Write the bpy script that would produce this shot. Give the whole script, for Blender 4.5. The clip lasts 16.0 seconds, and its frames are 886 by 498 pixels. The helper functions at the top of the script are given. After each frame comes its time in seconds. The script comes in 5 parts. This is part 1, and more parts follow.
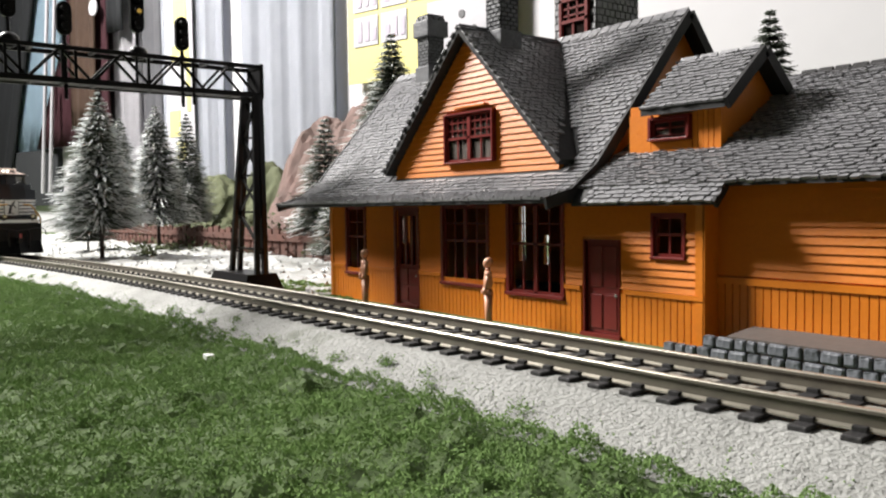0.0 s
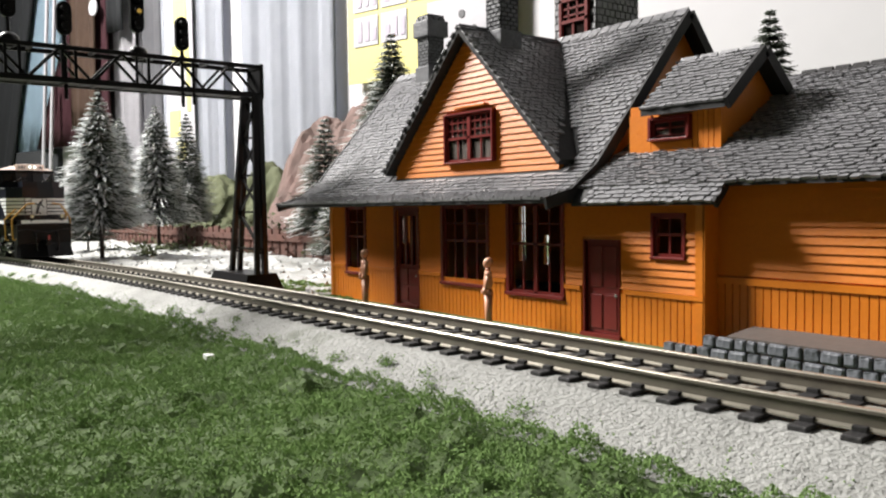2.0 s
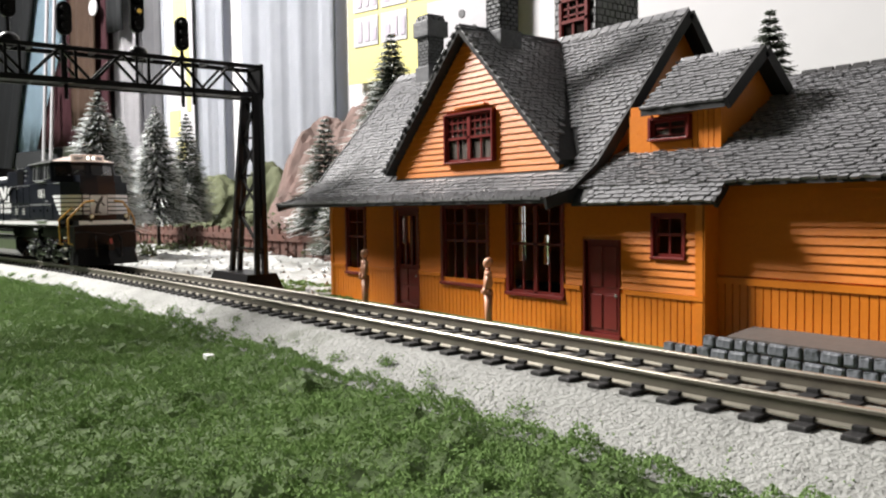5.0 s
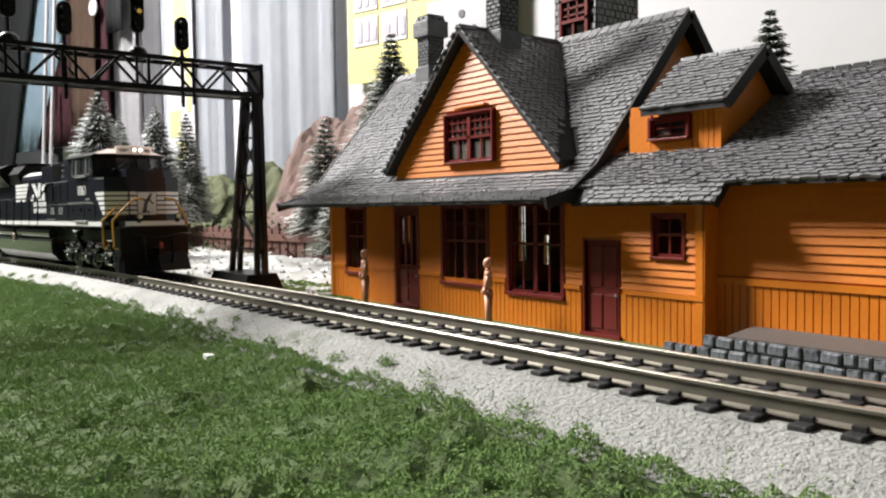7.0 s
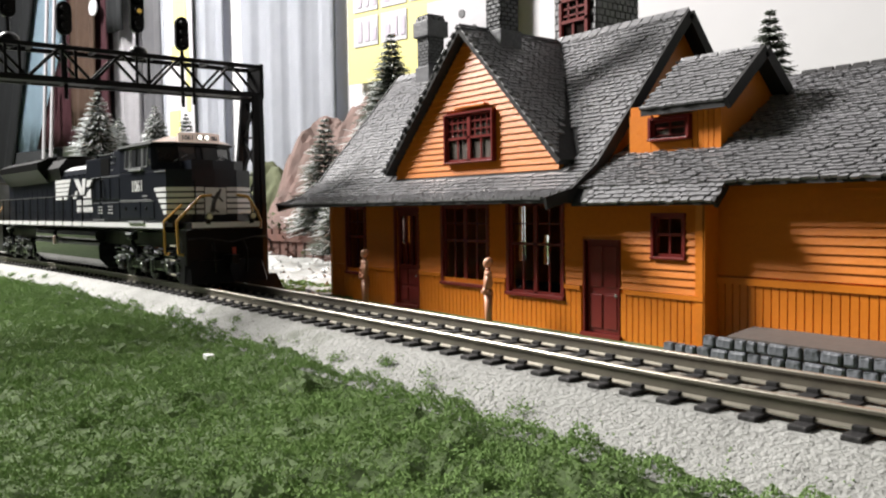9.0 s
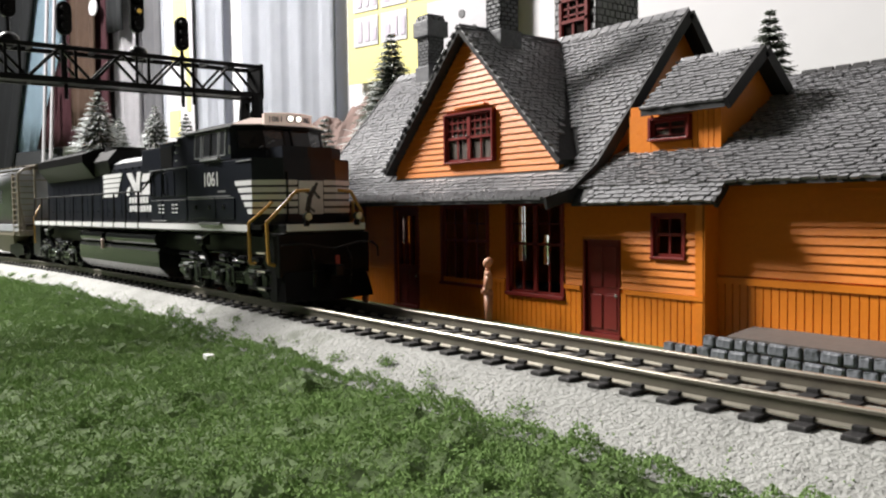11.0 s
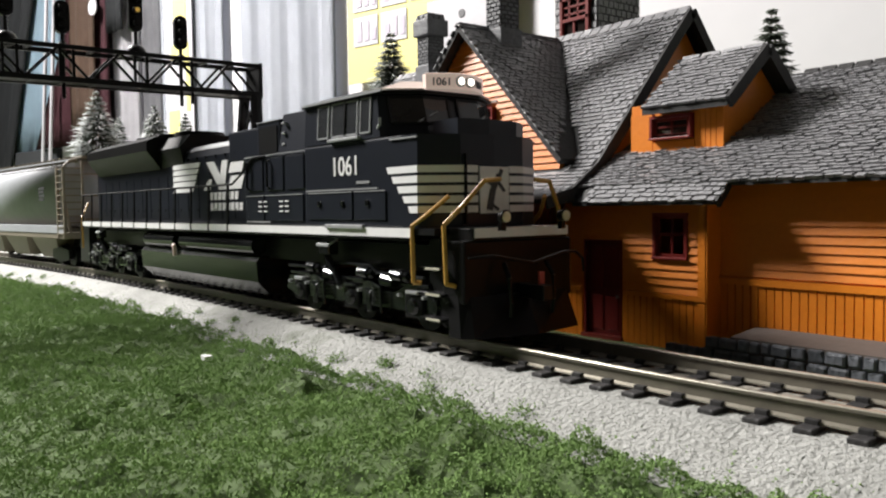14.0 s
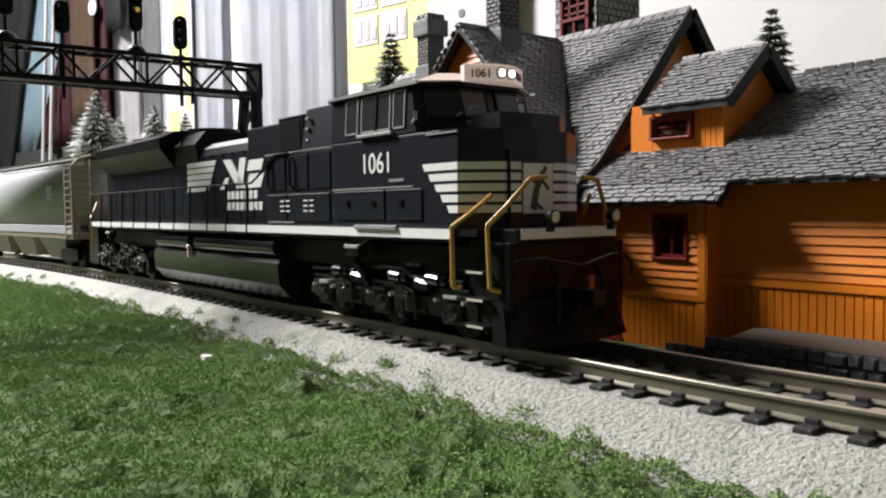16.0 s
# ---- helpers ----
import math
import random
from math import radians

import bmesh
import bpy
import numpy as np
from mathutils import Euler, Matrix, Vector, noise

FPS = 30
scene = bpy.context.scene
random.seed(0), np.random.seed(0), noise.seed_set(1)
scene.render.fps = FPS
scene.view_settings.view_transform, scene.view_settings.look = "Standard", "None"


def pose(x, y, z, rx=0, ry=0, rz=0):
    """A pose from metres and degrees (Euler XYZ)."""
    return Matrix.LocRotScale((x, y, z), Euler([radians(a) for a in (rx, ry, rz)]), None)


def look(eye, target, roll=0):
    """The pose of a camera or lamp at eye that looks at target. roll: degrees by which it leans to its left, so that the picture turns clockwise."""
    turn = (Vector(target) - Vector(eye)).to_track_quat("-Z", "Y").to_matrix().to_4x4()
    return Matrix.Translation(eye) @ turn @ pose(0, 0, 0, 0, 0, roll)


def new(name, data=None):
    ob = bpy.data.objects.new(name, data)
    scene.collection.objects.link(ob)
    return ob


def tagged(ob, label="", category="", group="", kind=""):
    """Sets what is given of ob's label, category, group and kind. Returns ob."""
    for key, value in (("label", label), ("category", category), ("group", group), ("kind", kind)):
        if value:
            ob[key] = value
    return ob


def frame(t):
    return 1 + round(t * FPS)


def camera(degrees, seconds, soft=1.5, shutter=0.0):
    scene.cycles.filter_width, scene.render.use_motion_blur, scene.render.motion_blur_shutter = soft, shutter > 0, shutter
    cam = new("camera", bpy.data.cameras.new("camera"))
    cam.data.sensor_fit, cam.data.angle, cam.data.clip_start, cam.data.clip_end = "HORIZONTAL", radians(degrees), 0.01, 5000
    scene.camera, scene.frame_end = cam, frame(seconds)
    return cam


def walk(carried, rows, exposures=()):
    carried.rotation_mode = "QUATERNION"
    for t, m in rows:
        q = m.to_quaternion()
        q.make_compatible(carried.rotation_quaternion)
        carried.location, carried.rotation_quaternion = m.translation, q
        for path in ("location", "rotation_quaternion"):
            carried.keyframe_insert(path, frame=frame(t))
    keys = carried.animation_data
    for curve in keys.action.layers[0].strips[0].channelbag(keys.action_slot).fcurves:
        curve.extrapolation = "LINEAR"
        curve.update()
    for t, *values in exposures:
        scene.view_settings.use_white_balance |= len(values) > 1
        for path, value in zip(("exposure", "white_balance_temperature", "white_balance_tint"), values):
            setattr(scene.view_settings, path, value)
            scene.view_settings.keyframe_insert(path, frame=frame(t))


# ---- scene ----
cam = camera(57.5, 16.0, soft=2.2)


def cam_pose(ahead):
    """Low over the lawn, looking along the track to the station; ahead in mm."""
    yaw, pitch, roll = radians(37.53), radians(-2.95), -0.76
    way = Vector((-math.cos(yaw) * math.cos(pitch), math.sin(yaw) * math.cos(pitch), math.sin(pitch)))
    eye = Vector((0, -0.11748, 0.02774)) + way * ahead * 0.001
    return look(eye, eye + way, roll)


walk(cam, [(0, cam_pose(0)), (12.75, cam_pose(0)), (12.9, cam_pose(1.7)), (16, cam_pose(1.7))])

# ---------------------------------------------------------------- light
world = bpy.data.worlds.new("room_dusk")
world.use_nodes = True
world.node_tree.nodes["Background"].inputs[0].default_value = (0.9, 0.95, 1.0, 1)
world.node_tree.nodes["Background"].inputs[1].default_value = 0.012
scene.world = world
scene.view_settings.exposure = 0.0


def area_lamp(name, at, target, size, watts, colour):
    data = bpy.data.lights.new(name, "AREA")
    data.shape, data.size, data.energy, data.color = "DISK", size, watts, colour
    ob = new(name, data)
    ob.matrix_world = look(at, target)
    return ob


area_lamp("desk_lamp_light", (-1.268, -0.495, 0.99), (-0.2, 0.03, 0.03), 0.42, 76.0, (1.0, 0.965, 0.93))
area_lamp("ceiling_lamp_light", (-0.9, 0.0, 1.55), (-0.7, 0.2, 0), 0.6, 1.2, (0.95, 0.98, 1.0))

# ---------------------------------------------------------------- helpers
S = 0.001   # everything below is written in millimetres
ORG = {}


def thing(name, x, y, z, label, category, group="", kind=""):
    ob = new(name)
    ob.empty_display_size = 0.01
    ob.location = (x * S, y * S, z * S)
    ORG[ob.name] = Vector((x, y, z))
    return tagged(ob, label, category, group, kind)


def finish(bm, org, smooth=False):
    if org.length > 0:
        bmesh.ops.translate(bm, verts=bm.verts, vec=-org)
    bmesh.ops.scale(bm, vec=(S, S, S), verts=bm.verts)
    bmesh.ops.recalc_face_normals(bm, faces=bm.faces)
    me = bpy.data.meshes.new("mesh")
    bm.to_mesh(me)
    bm.free()
    if smooth:
        for f in me.polygons:
            f.use_smooth = True
    return me


def part(name, bm, material, parent, label="", smooth=False, kind=""):
    """One mesh under a thing or a part; bm in the thing's millimetres."""
    org = ORG[parent.name]
    ob = new(name, finish(bm, org, smooth))
    ORG[ob.name] = org
    ob.data.materials.append(material)
    ob.parent = parent
    return tagged(ob, label, kind=kind)


def solid(name, bm, material, label, category="", group="", kind="", smooth=False, at=None):
    """One top-level mesh."""
    org = Vector(at) if at else Vector((0, 0, 0))
    ob = new(name, finish(bm, org, smooth))
    ob.location = org * S
    ORG[ob.name] = org
    ob.data.materials.append(material)
    return tagged(ob, label, category, group, kind)


def box(x0, x1, y0, y1, z0, z1, bm=None, bevel=0.0):
    bm = bm or bmesh.new()
    m = Matrix.LocRotScale(((x0 + x1) / 2, (y0 + y1) / 2, (z0 + z1) / 2), None, (x1 - x0, y1 - y0, z1 - z0))
    r = bmesh.ops.create_cube(bm, size=1, matrix=m)
    if bevel:
        vs = set(r["verts"])
        es = [e for e in bm.edges if e.verts[0] in vs and e.verts[1] in vs]
        bmesh.ops.bevel(bm, geom=es, offset=bevel, segments=2, affect="EDGES", profile=0.6)
    return bm


def prism(poly, axis, a0, a1, bm=None):
    """A closed outline of pairs, in the two other axes in order, drawn out along axis."""
    bm = bm or bmesh.new()

    def at(q, a):
        q = list(q)
        q.insert("xyz".index(axis), a)
        return bm.verts.new(q)
    lo, hi = [at(q, a0) for q in poly], [at(q, a1) for q in poly]
    bm.faces.new(lo), bm.faces.new(hi[::-1])
    n = len(poly)
    for i in range(n):
        bm.faces.new((lo[i], hi[i], hi[(i + 1) % n], lo[(i + 1) % n]))
    return bm


def bar(a, b, r0, r1=None, n=8, bm=None):
    bm = bm or bmesh.new()
    r1 = r0 if r1 is None else r1
    a, b = Vector(a), Vector(b)
    d = b - a
    m = Matrix.Translation((a + b) / 2) @ d.to_track_quat("Z", "Y").to_matrix().to_4x4()
    bmesh.ops.create_cone(bm, cap_ends=True, segments=n, radius1=r0, radius2=max(r1, 1e-4), depth=d.length, matrix=m)
    return bm


def rod(points, r, n=6, bm=None):
    bm = bm or bmesh.new()
    for a, b in zip(points, points[1:]):
        bar(a, b, r, r, n, bm)
    return bm


def lath(a, b, w, h, bm=None, up=(0, 0, 1)):
    """A square stick from a to b."""
    bm = bm or bmesh.new()
    a, b = Vector(a), Vector(b)
    d = (b - a).normalized()
    s = d.cross(Vector(up))
    s = s.normalized() if s.length > 1e-4 else Vector((1, 0, 0))
    u = s.cross(d)
    q = [bm.verts.new(p + s * i * w / 2 + u * j * h / 2) for p in (a, b) for i, j in ((-1, -1), (1, -1), (1, 1), (-1, 1))]
    for f in ((0, 1, 2, 3), (7, 6, 5, 4), (0, 4, 5, 1), (1, 5, 6, 2), (2, 6, 7, 3), (3, 7, 4, 0)):
        bm.faces.new([q[i] for i in f])
    return bm


def ball(x, y, z, rx, ry=None, rz=None, bm=None, sub=2):
    bm = bm or bmesh.new()
    bmesh.ops.create_icosphere(bm, subdivisions=sub, radius=1, matrix=Matrix.LocRotScale((x, y, z), None, (rx, ry or rx, rz or rx)))
    return bm


# ---------------------------------------------------------------- materials
def material(name, colour, rough=0.6, metal=0.0, dark=None, grain=300.0, big=30.0, bump=0.0, bump_scale=None, mix=0.5, spec=0.5, piece=0.0, coat=0.0, dist=0.0006):
    """Paint with variation at two scales: fine grain and large stains; sizes in 1/m."""
    m = bpy.data.materials.new(name)
    m.use_nodes = True
    nt = m.node_tree
    n, l = nt.nodes, nt.links
    b = n["Principled BSDF"]
    b.inputs["Roughness"].default_value, b.inputs["Metallic"].default_value = rough, metal
    b.inputs["Specular IOR Level"].default_value = spec
    b.inputs["Coat Weight"].default_value = coat
    dark = dark or tuple(c * 0.72 for c in colour)
    co = n.new("ShaderNodeTexCoord")
    fine, wide = n.new("ShaderNodeTexNoise"), n.new("ShaderNodeTexNoise")
    fine.inputs["Scale"].default_value, wide.inputs["Scale"].default_value = grain, big
    fine.inputs["Detail"].default_value, wide.inputs["Detail"].default_value = 4, 3
    l.new(co.outputs["Object"], fine.inputs["Vector"]), l.new(co.outputs["Object"], wide.inputs["Vector"])
    add = n.new("ShaderNodeMath")
    add.operation = "ADD"
    l.new(fine.outputs["Fac"], add.inputs[0]), l.new(wide.outputs["Fac"], add.inputs[1])
    last = add.outputs[0]
    if piece:
        info, sc, ad2 = n.new("ShaderNodeObjectInfo"), n.new("ShaderNodeMath"), n.new("ShaderNodeMath")
        geo = n.new("ShaderNodeNewGeometry")
        both = n.new("ShaderNodeMath")
        both.operation = "ADD"
        l.new(info.outputs["Random"], both.inputs[0]), l.new(geo.outputs["Random Per Island"], both.inputs[1])
        sc.operation, ad2.operation = "MULTIPLY_ADD", "ADD"
        sc.inputs[1].default_value, sc.inputs[2].default_value = piece, -piece
        l.new(both.outputs[0], sc.inputs[0])
        l.new(last, ad2.inputs[0]), l.new(sc.outputs[0], ad2.inputs[1])
        last = ad2.outputs[0]
    ramp = n.new("ShaderNodeMapRange")
    ramp.inputs["From Min"].default_value, ramp.inputs["From Max"].default_value = 1 - mix, 1 + mix
    l.new(last, ramp.inputs["Value"])
    cm = n.new("ShaderNodeMix")
    cm.data_type = "RGBA"
    cm.inputs[6].default_value, cm.inputs[7].default_value = (*dark, 1), (*colour, 1)
    l.new(ramp.outputs[0], cm.inputs[0])
    l.new(cm.outputs[2], b.inputs["Base Color"])
    if bump:
        bt, bp = n.new("ShaderNodeTexNoise"), n.new("ShaderNodeBump")
        bt.inputs["Scale"].default_value, bt.inputs["Detail"].default_value = bump_scale or grain, 5
        bp.inputs["Strength"].default_value, bp.inputs["Distance"].default_value = bump, dist
        l.new(co.outputs["Object"], bt.inputs["Vector"])
        l.new(bt.outputs["Fac"], bp.inputs["Height"]), l.new(bp.outputs[0], b.inputs["Normal"])
    return m


def glow(name, colour, strength):
    m = bpy.data.materials.new(name)
    m.use_nodes = True
    b = m.node_tree.nodes["Principled BSDF"]
    b.inputs["Base Color"].default_value = (*colour, 1)
    b.inputs["Emission Color"].default_value, b.inputs["Emission Strength"].default_value = (*colour, 1), strength
    return m


def glass(name, colour=(0.9, 0.95, 0.95), rough=0.03):
    m = bpy.data.materials.new(name)
    m.use_nodes = True
    b = m.node_tree.nodes["Principled BSDF"]
    b.inputs["Base Color"].default_value = (*colour, 1)
    b.inputs["Transmission Weight"].default_value, b.inputs["Roughness"].default_value, b.inputs["IOR"].default_value = 1.0, rough, 1.1
    return m


ORANGE = material("orange_plastic", (0.71, 0.215, 0.011), 0.4, dark=(0.58, 0.155, 0.007), grain=900, big=25, bump=0.14, piece=0.12, spec=0.55)
SLATE = material("grey_shingle_plastic", (0.29, 0.288, 0.298), 0.36, dark=(0.13, 0.13, 0.135), grain=700, big=45, bump=0.55, bump_scale=1100, piece=0.3, mix=0.6)
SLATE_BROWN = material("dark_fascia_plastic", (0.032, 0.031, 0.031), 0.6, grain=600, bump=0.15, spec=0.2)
MAROON = material("maroon_plastic", (0.19, 0.021, 0.017), 0.35, grain=900, bump=0.08)
# near-black colour stands in for the shade of the rooms inside
INSIDE = material("near_black_inside_shade", (0.05, 0.03, 0.02), 0.8, grain=200)
BRICK = material("dark_grey_brick", (0.15, 0.155, 0.165), 0.55, dark=(0.06, 0.06, 0.065), grain=900, big=150, bump=0.4, piece=0.35)
STONE = material("dark_blue_grey_stone", (0.13, 0.14, 0.16), 0.55, dark=(0.05, 0.055, 0.065), grain=900, big=200, bump=0.5, piece=0.4)
MORTAR = material("black_joint", (0.03, 0.03, 0.032), 0.8, grain=600)
PLATFORM = material("brown_grey_platform", (0.11, 0.09, 0.078), 0.75, grain=500, big=60, bump=0.3)
GRASS = material("green_foam_turf", (0.225, 0.34, 0.118), 0.9, dark=(0.115, 0.185, 0.062), grain=200, big=35, spec=0.12, piece=0.06, mix=0.6)
SOIL = material("dark_green_base", (0.09, 0.14, 0.045), 0.95, grain=800, big=60)
BALLAST = material("grey_white_roadbed", (0.375, 0.378, 0.36), 0.8, dark=(0.185, 0.187, 0.172), grain=900, big=60, bump=1.0, bump_scale=1000, mix=0.55, dist=0.0008)


def add_spots(mat, scale, lo, hi, colour):
    """Dark irregular stains over a paint."""
    nt = mat.node_tree
    b_ = nt.nodes["Principled BSDF"]
    old = b_.inputs["Base Color"].links[0].from_socket
    co, nz, mr, mx = nt.nodes.new("ShaderNodeTexCoord"), nt.nodes.new("ShaderNodeTexNoise"), nt.nodes.new("ShaderNodeMapRange"), nt.nodes.new("ShaderNodeMix")
    nz.inputs["Scale"].default_value, nz.inputs["Detail"].default_value = scale, 3
    mr.inputs["From Min"].default_value, mr.inputs["From Max"].default_value = lo, hi
    mx.data_type = "RGBA"
    mx.inputs[7].default_value = (*colour, 1)
    nt.links.new(co.outputs["Object"], nz.inputs["Vector"])
    nt.links.new(nz.outputs["Fac"], mr.inputs["Value"])
    nt.links.new(mr.outputs[0], mx.inputs[0])
    nt.links.new(old, mx.inputs[6])
    nt.links.new(mx.outputs[2], b_.inputs["Base Color"])


add_spots(BALLAST, 260, 0.66, 0.74, (0.07, 0.075, 0.06))
add_spots(BALLAST, 90, 0.60, 0.75, (0.16, 0.17, 0.14))
DIRT = material("brown_grey_inner_bed", (0.31, 0.285, 0.245), 0.9, dark=(0.12, 0.102, 0.08), grain=700, big=110, bump=0.9, bump_scale=900, mix=0.6, dist=0.0006)
SNOW = material("white_scatter", (0.56, 0.57, 0.57), 0.45, dark=(0.20, 0.20, 0.175), grain=120, big=25, bump=0.8, bump_scale=250)
RAIL = material("nickel_silver_rail", (0.50, 0.47, 0.40), 0.34, 0.7, dark=(0.30, 0.28, 0.23), grain=700, big=40)
RAILSIDE = material("dull_rail_web", (0.17, 0.155, 0.122), 0.45, 0.3, grain=700, big=60)
TIE = material("black_brown_tie_plastic", (0.022, 0.021, 0.021), 0.5, grain=900, bump=0.3)
BLACK = material("black_plastic", (0.005, 0.005, 0.0055), 0.36, grain=900, bump=0.05, spec=0.22)
NAVY = material("glossy_black_loco_paint", (0.0112, 0.0138, 0.0205), 0.3, dark=(0.0088, 0.0105, 0.0155), grain=500, big=40, bump=0.03, spec=0.32)
WHITE = material("white_print", (0.78, 0.78, 0.78), 0.45, dark=(0.66, 0.66, 0.67), grain=600)
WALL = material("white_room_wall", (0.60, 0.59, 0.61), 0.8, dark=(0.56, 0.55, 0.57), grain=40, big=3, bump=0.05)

# dark colour chosen to keep bounce light low, not a known wall paint
DIM = material("bounce_cutting_dark_taupe", (0.09, 0.085, 0.08), 0.85, grain=40, big=3)

# ---------------------------------------------------------------- room and ground
WDIR = Vector((-0.97245, -0.23311, 0))
WNRM = Vector((0.23311, -0.97245, 0))      # towards the room
WORG = Vector((-200, 520, 0))


def wall_box(s0, s1, z0, z1, d0, d1, bm=None):
    """A box on the far wall: s along it to the west, d out of it, in mm."""
    bm = bm or bmesh.new()
    q = [bm.verts.new(WORG + WDIR * s + WNRM * d + Vector((0, 0, z))) for z in (z0, z1) for s, d in ((s0, d0), (s1, d0), (s1, d1), (s0, d1))]
    for f in ((0, 1, 2, 3), (7, 6, 5, 4), (0, 4, 5, 1), (1, 5, 6, 2), (2, 6, 7, 3), (3, 7, 4, 0)):
        bm.faces.new([q[i] for i in f])
    return bm


solid("wall_north", wall_box(-1800, 2300, -800, 1650, -60, 0), WALL, "white painted room wall behind the layout", kind="structure")
# unseen walls and ceiling, added dark so that shadows stay deep
solid("wall_west", box(-2300, -2240, -1800, 600, -800, 1650), DIM, "unseen room wall, coloured dark to cut bounce light", kind="structure")
solid("wall_east", box(1500, 1560, -1800, 1000, -800, 1650), DIM, "unseen room wall, coloured dark to cut bounce light", kind="structure")
solid("wall_south", box(-2240, 1500, -1860, -1800, -800, 1650), DIM, "unseen room wall, coloured dark to cut bounce light", kind="structure")
solid("ceiling", box(-2300, 1560, -1860, 1000, 1650, 1700), DIM, "unseen ceiling, coloured dark to cut bounce light", kind="structure")
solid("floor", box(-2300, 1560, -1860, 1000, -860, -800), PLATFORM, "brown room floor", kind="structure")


def centre(x):
    """How far the track's middle lies aside at x."""
    if x < -260:
        return -1.65e-4 * (x + 260) ** 2
    if x > -95:
        return 0.9e-3 * (min(x, -20) + 95) ** 2
    return 0.0


def heading(x):
    return math.atan2(centre(x + 1) - centre(x - 1), 2)


def strip(outline, x0, x1, step, bm=None):
    """A cross-section of (y, z) drawn along the bent track."""
    bm = bm or bmesh.new()
    rows = []
    x = x0
    while x <= x1 + 0.01:
        h = heading(x)
        c = Vector((x, centre(x), 0))
        rows.append([bm.verts.new(c + Vector((-math.sin(h) * y, math.cos(h) * y, z))) for y, z in outline])
        x += step
    n = len(outline)
    for a, b in zip(rows, rows[1:]):
        for i in range(n):
            bm.faces.new((a[i], b[i], b[(i + 1) % n], a[(i + 1) % n]))
    bm.faces.new(rows[0]), bm.faces.new(rows[-1][::-1])
    return bm


GZ = -6.5      # table top behind the track


def ground_sheet():
    """The table top: one sheet from the lawn, under the track, to the wall."""
    bm = bmesh.new()
    ys = [-160, -145, -130, -110, -90, -70, -50, -36, -30, -20, 0, 16, 22, 30, 60, 100, 150, 200, 260, 340, 450, 620]
    xs = list(range(-1900, 900, 50))
    rows = []
    for x in xs:
        rows.append([bm.verts.new((x, y + (centre(x) if -60 < y < 40 else 0), -9.6 if y < 12 else GZ)) for y in ys])
    for a, b in zip(rows, rows[1:]):
        for i in range(len(ys) - 1):
            bm.faces.new((a[i], b[i], b[i + 1], a[i + 1]))
    return solid("ground", bm, SOIL, "dark green painted layout table top", kind="structure")


ground_sheet()
solid("table_edge", box(-1900, 850, -166, -160.2, -90, -9.7, bevel=1.0), PLATFORM, "brown wooden edge board of the layout table", kind="structure")
solid("track_bed", strip([(-31, -9.4), (-28, -8.7), (-17.5, -4.6), (-15.2, -3.8), (-9.9, -3.8), (-7.4, -3.5), (7.4, -3.5), (9.9, -3.8), (15.2, -3.8), (17.5, -4.6), (22, -6.8), (24, -9)], -1300, 300, 10), BALLAST,
      "pale grey gritty track bed with a sloping shoulder", kind="structure")


solid("inner_track_bed", strip([(-7.3, -3.65), (-7.1, -3.4), (7.1, -3.4), (7.3, -3.65)], -1300, 300, 10), DIRT, "dirty brown grey bed between the rails", kind="structure")
solid("far_track_bed", strip([(10.2, -4.0), (10.4, -3.7), (15.2, -3.7), (17.6, -4.5), (22.1, -6.5), (24.4, -6.6), (24.4, -7.2), (17, -5.6)], -1300, 300, 10), DIRT, "dirty brown grey far shoulder of the track", kind="structure")


def railway():
    t = thing("model_railway_track", -200, 0, -4.5, "nickel silver model track on black sleepers", "railway track")
    head = [(-0.5, 0), (0.5, 0), (0.62, -0.12), (0.62, -0.55), (0.2, -0.75), (0.2, -2.45), (1.2, -2.75), (1.2, -3.0), (-1.2, -3.0), (-1.2, -2.75), (-0.2, -2.45), (-0.2, -0.75), (-0.62, -0.55), (-0.62, -0.12)]
    for side_ in (-1, 1):
        part("rail", strip([(y + side_ * 8.85, z) for y, z in head], -1300, 300, 10), RAIL, t, "shiny worn metal rail")
        for o in (-1, 1):
            web = [(0.1, -0.2), (0.66, -0.2), (0.66, -0.58), (0.26, -0.78), (0.26, -2.42), (0.1, -2.5)]
            part("rail_web", strip([(side_ * 8.85 + o * y, z) for y, z in web], -1300, 300, 10), RAILSIDE, t, "dull brown rail side")
    rnd = random.Random(8)
    # one sleeper with four chairs, in its own space
    bm = box(-1.4, 1.4, -13.3, 13.3, -1.6, 0, bevel=0.25)
    for y in (-8.85, 8.85):
        for s in (-1, 1):
            box(-1.0, 1.0, y + s * 1.1 - 0.55, y + s * 1.1 + 0.55, -0.1, 0.75, bm, bevel=0.12)
    me = finish(bm, Vector((0, 0, 0)))
    me.materials.append(TIE)
    V, F = [], []
    base = [(v.co.copy() / S) for v in me.vertices]
    polys = [list(p.vertices) for p in me.polygons]
    x = -93.9 - 7.03 * 170
    while x < 290:
        m = Matrix.Translation((x, centre(x), -3.0)) @ Matrix.Rotation(heading(x) + rnd.uniform(-0.015, 0.015), 4, "Z")
        if -640 < x < 60:
            ob = new("sleeper", me)
            ob.parent = t
            m.translation = (m.translation - ORG[t.name]) * S
            ob.matrix_local = m
        else:
            k = len(V)
            V += [((m @ c) - ORG[t.name]) * S for c in base]
            F += [[k + i for i in p] for p in polys]
        x += 7.03
    m2 = bpy.data.meshes.new("mesh")
    m2.from_pydata(V, [], F)
    m2.materials.append(TIE)
    far = new("far_sleepers", m2)
    far.parent = t
    tagged(far, kind="stuff")
    return t


track = railway()


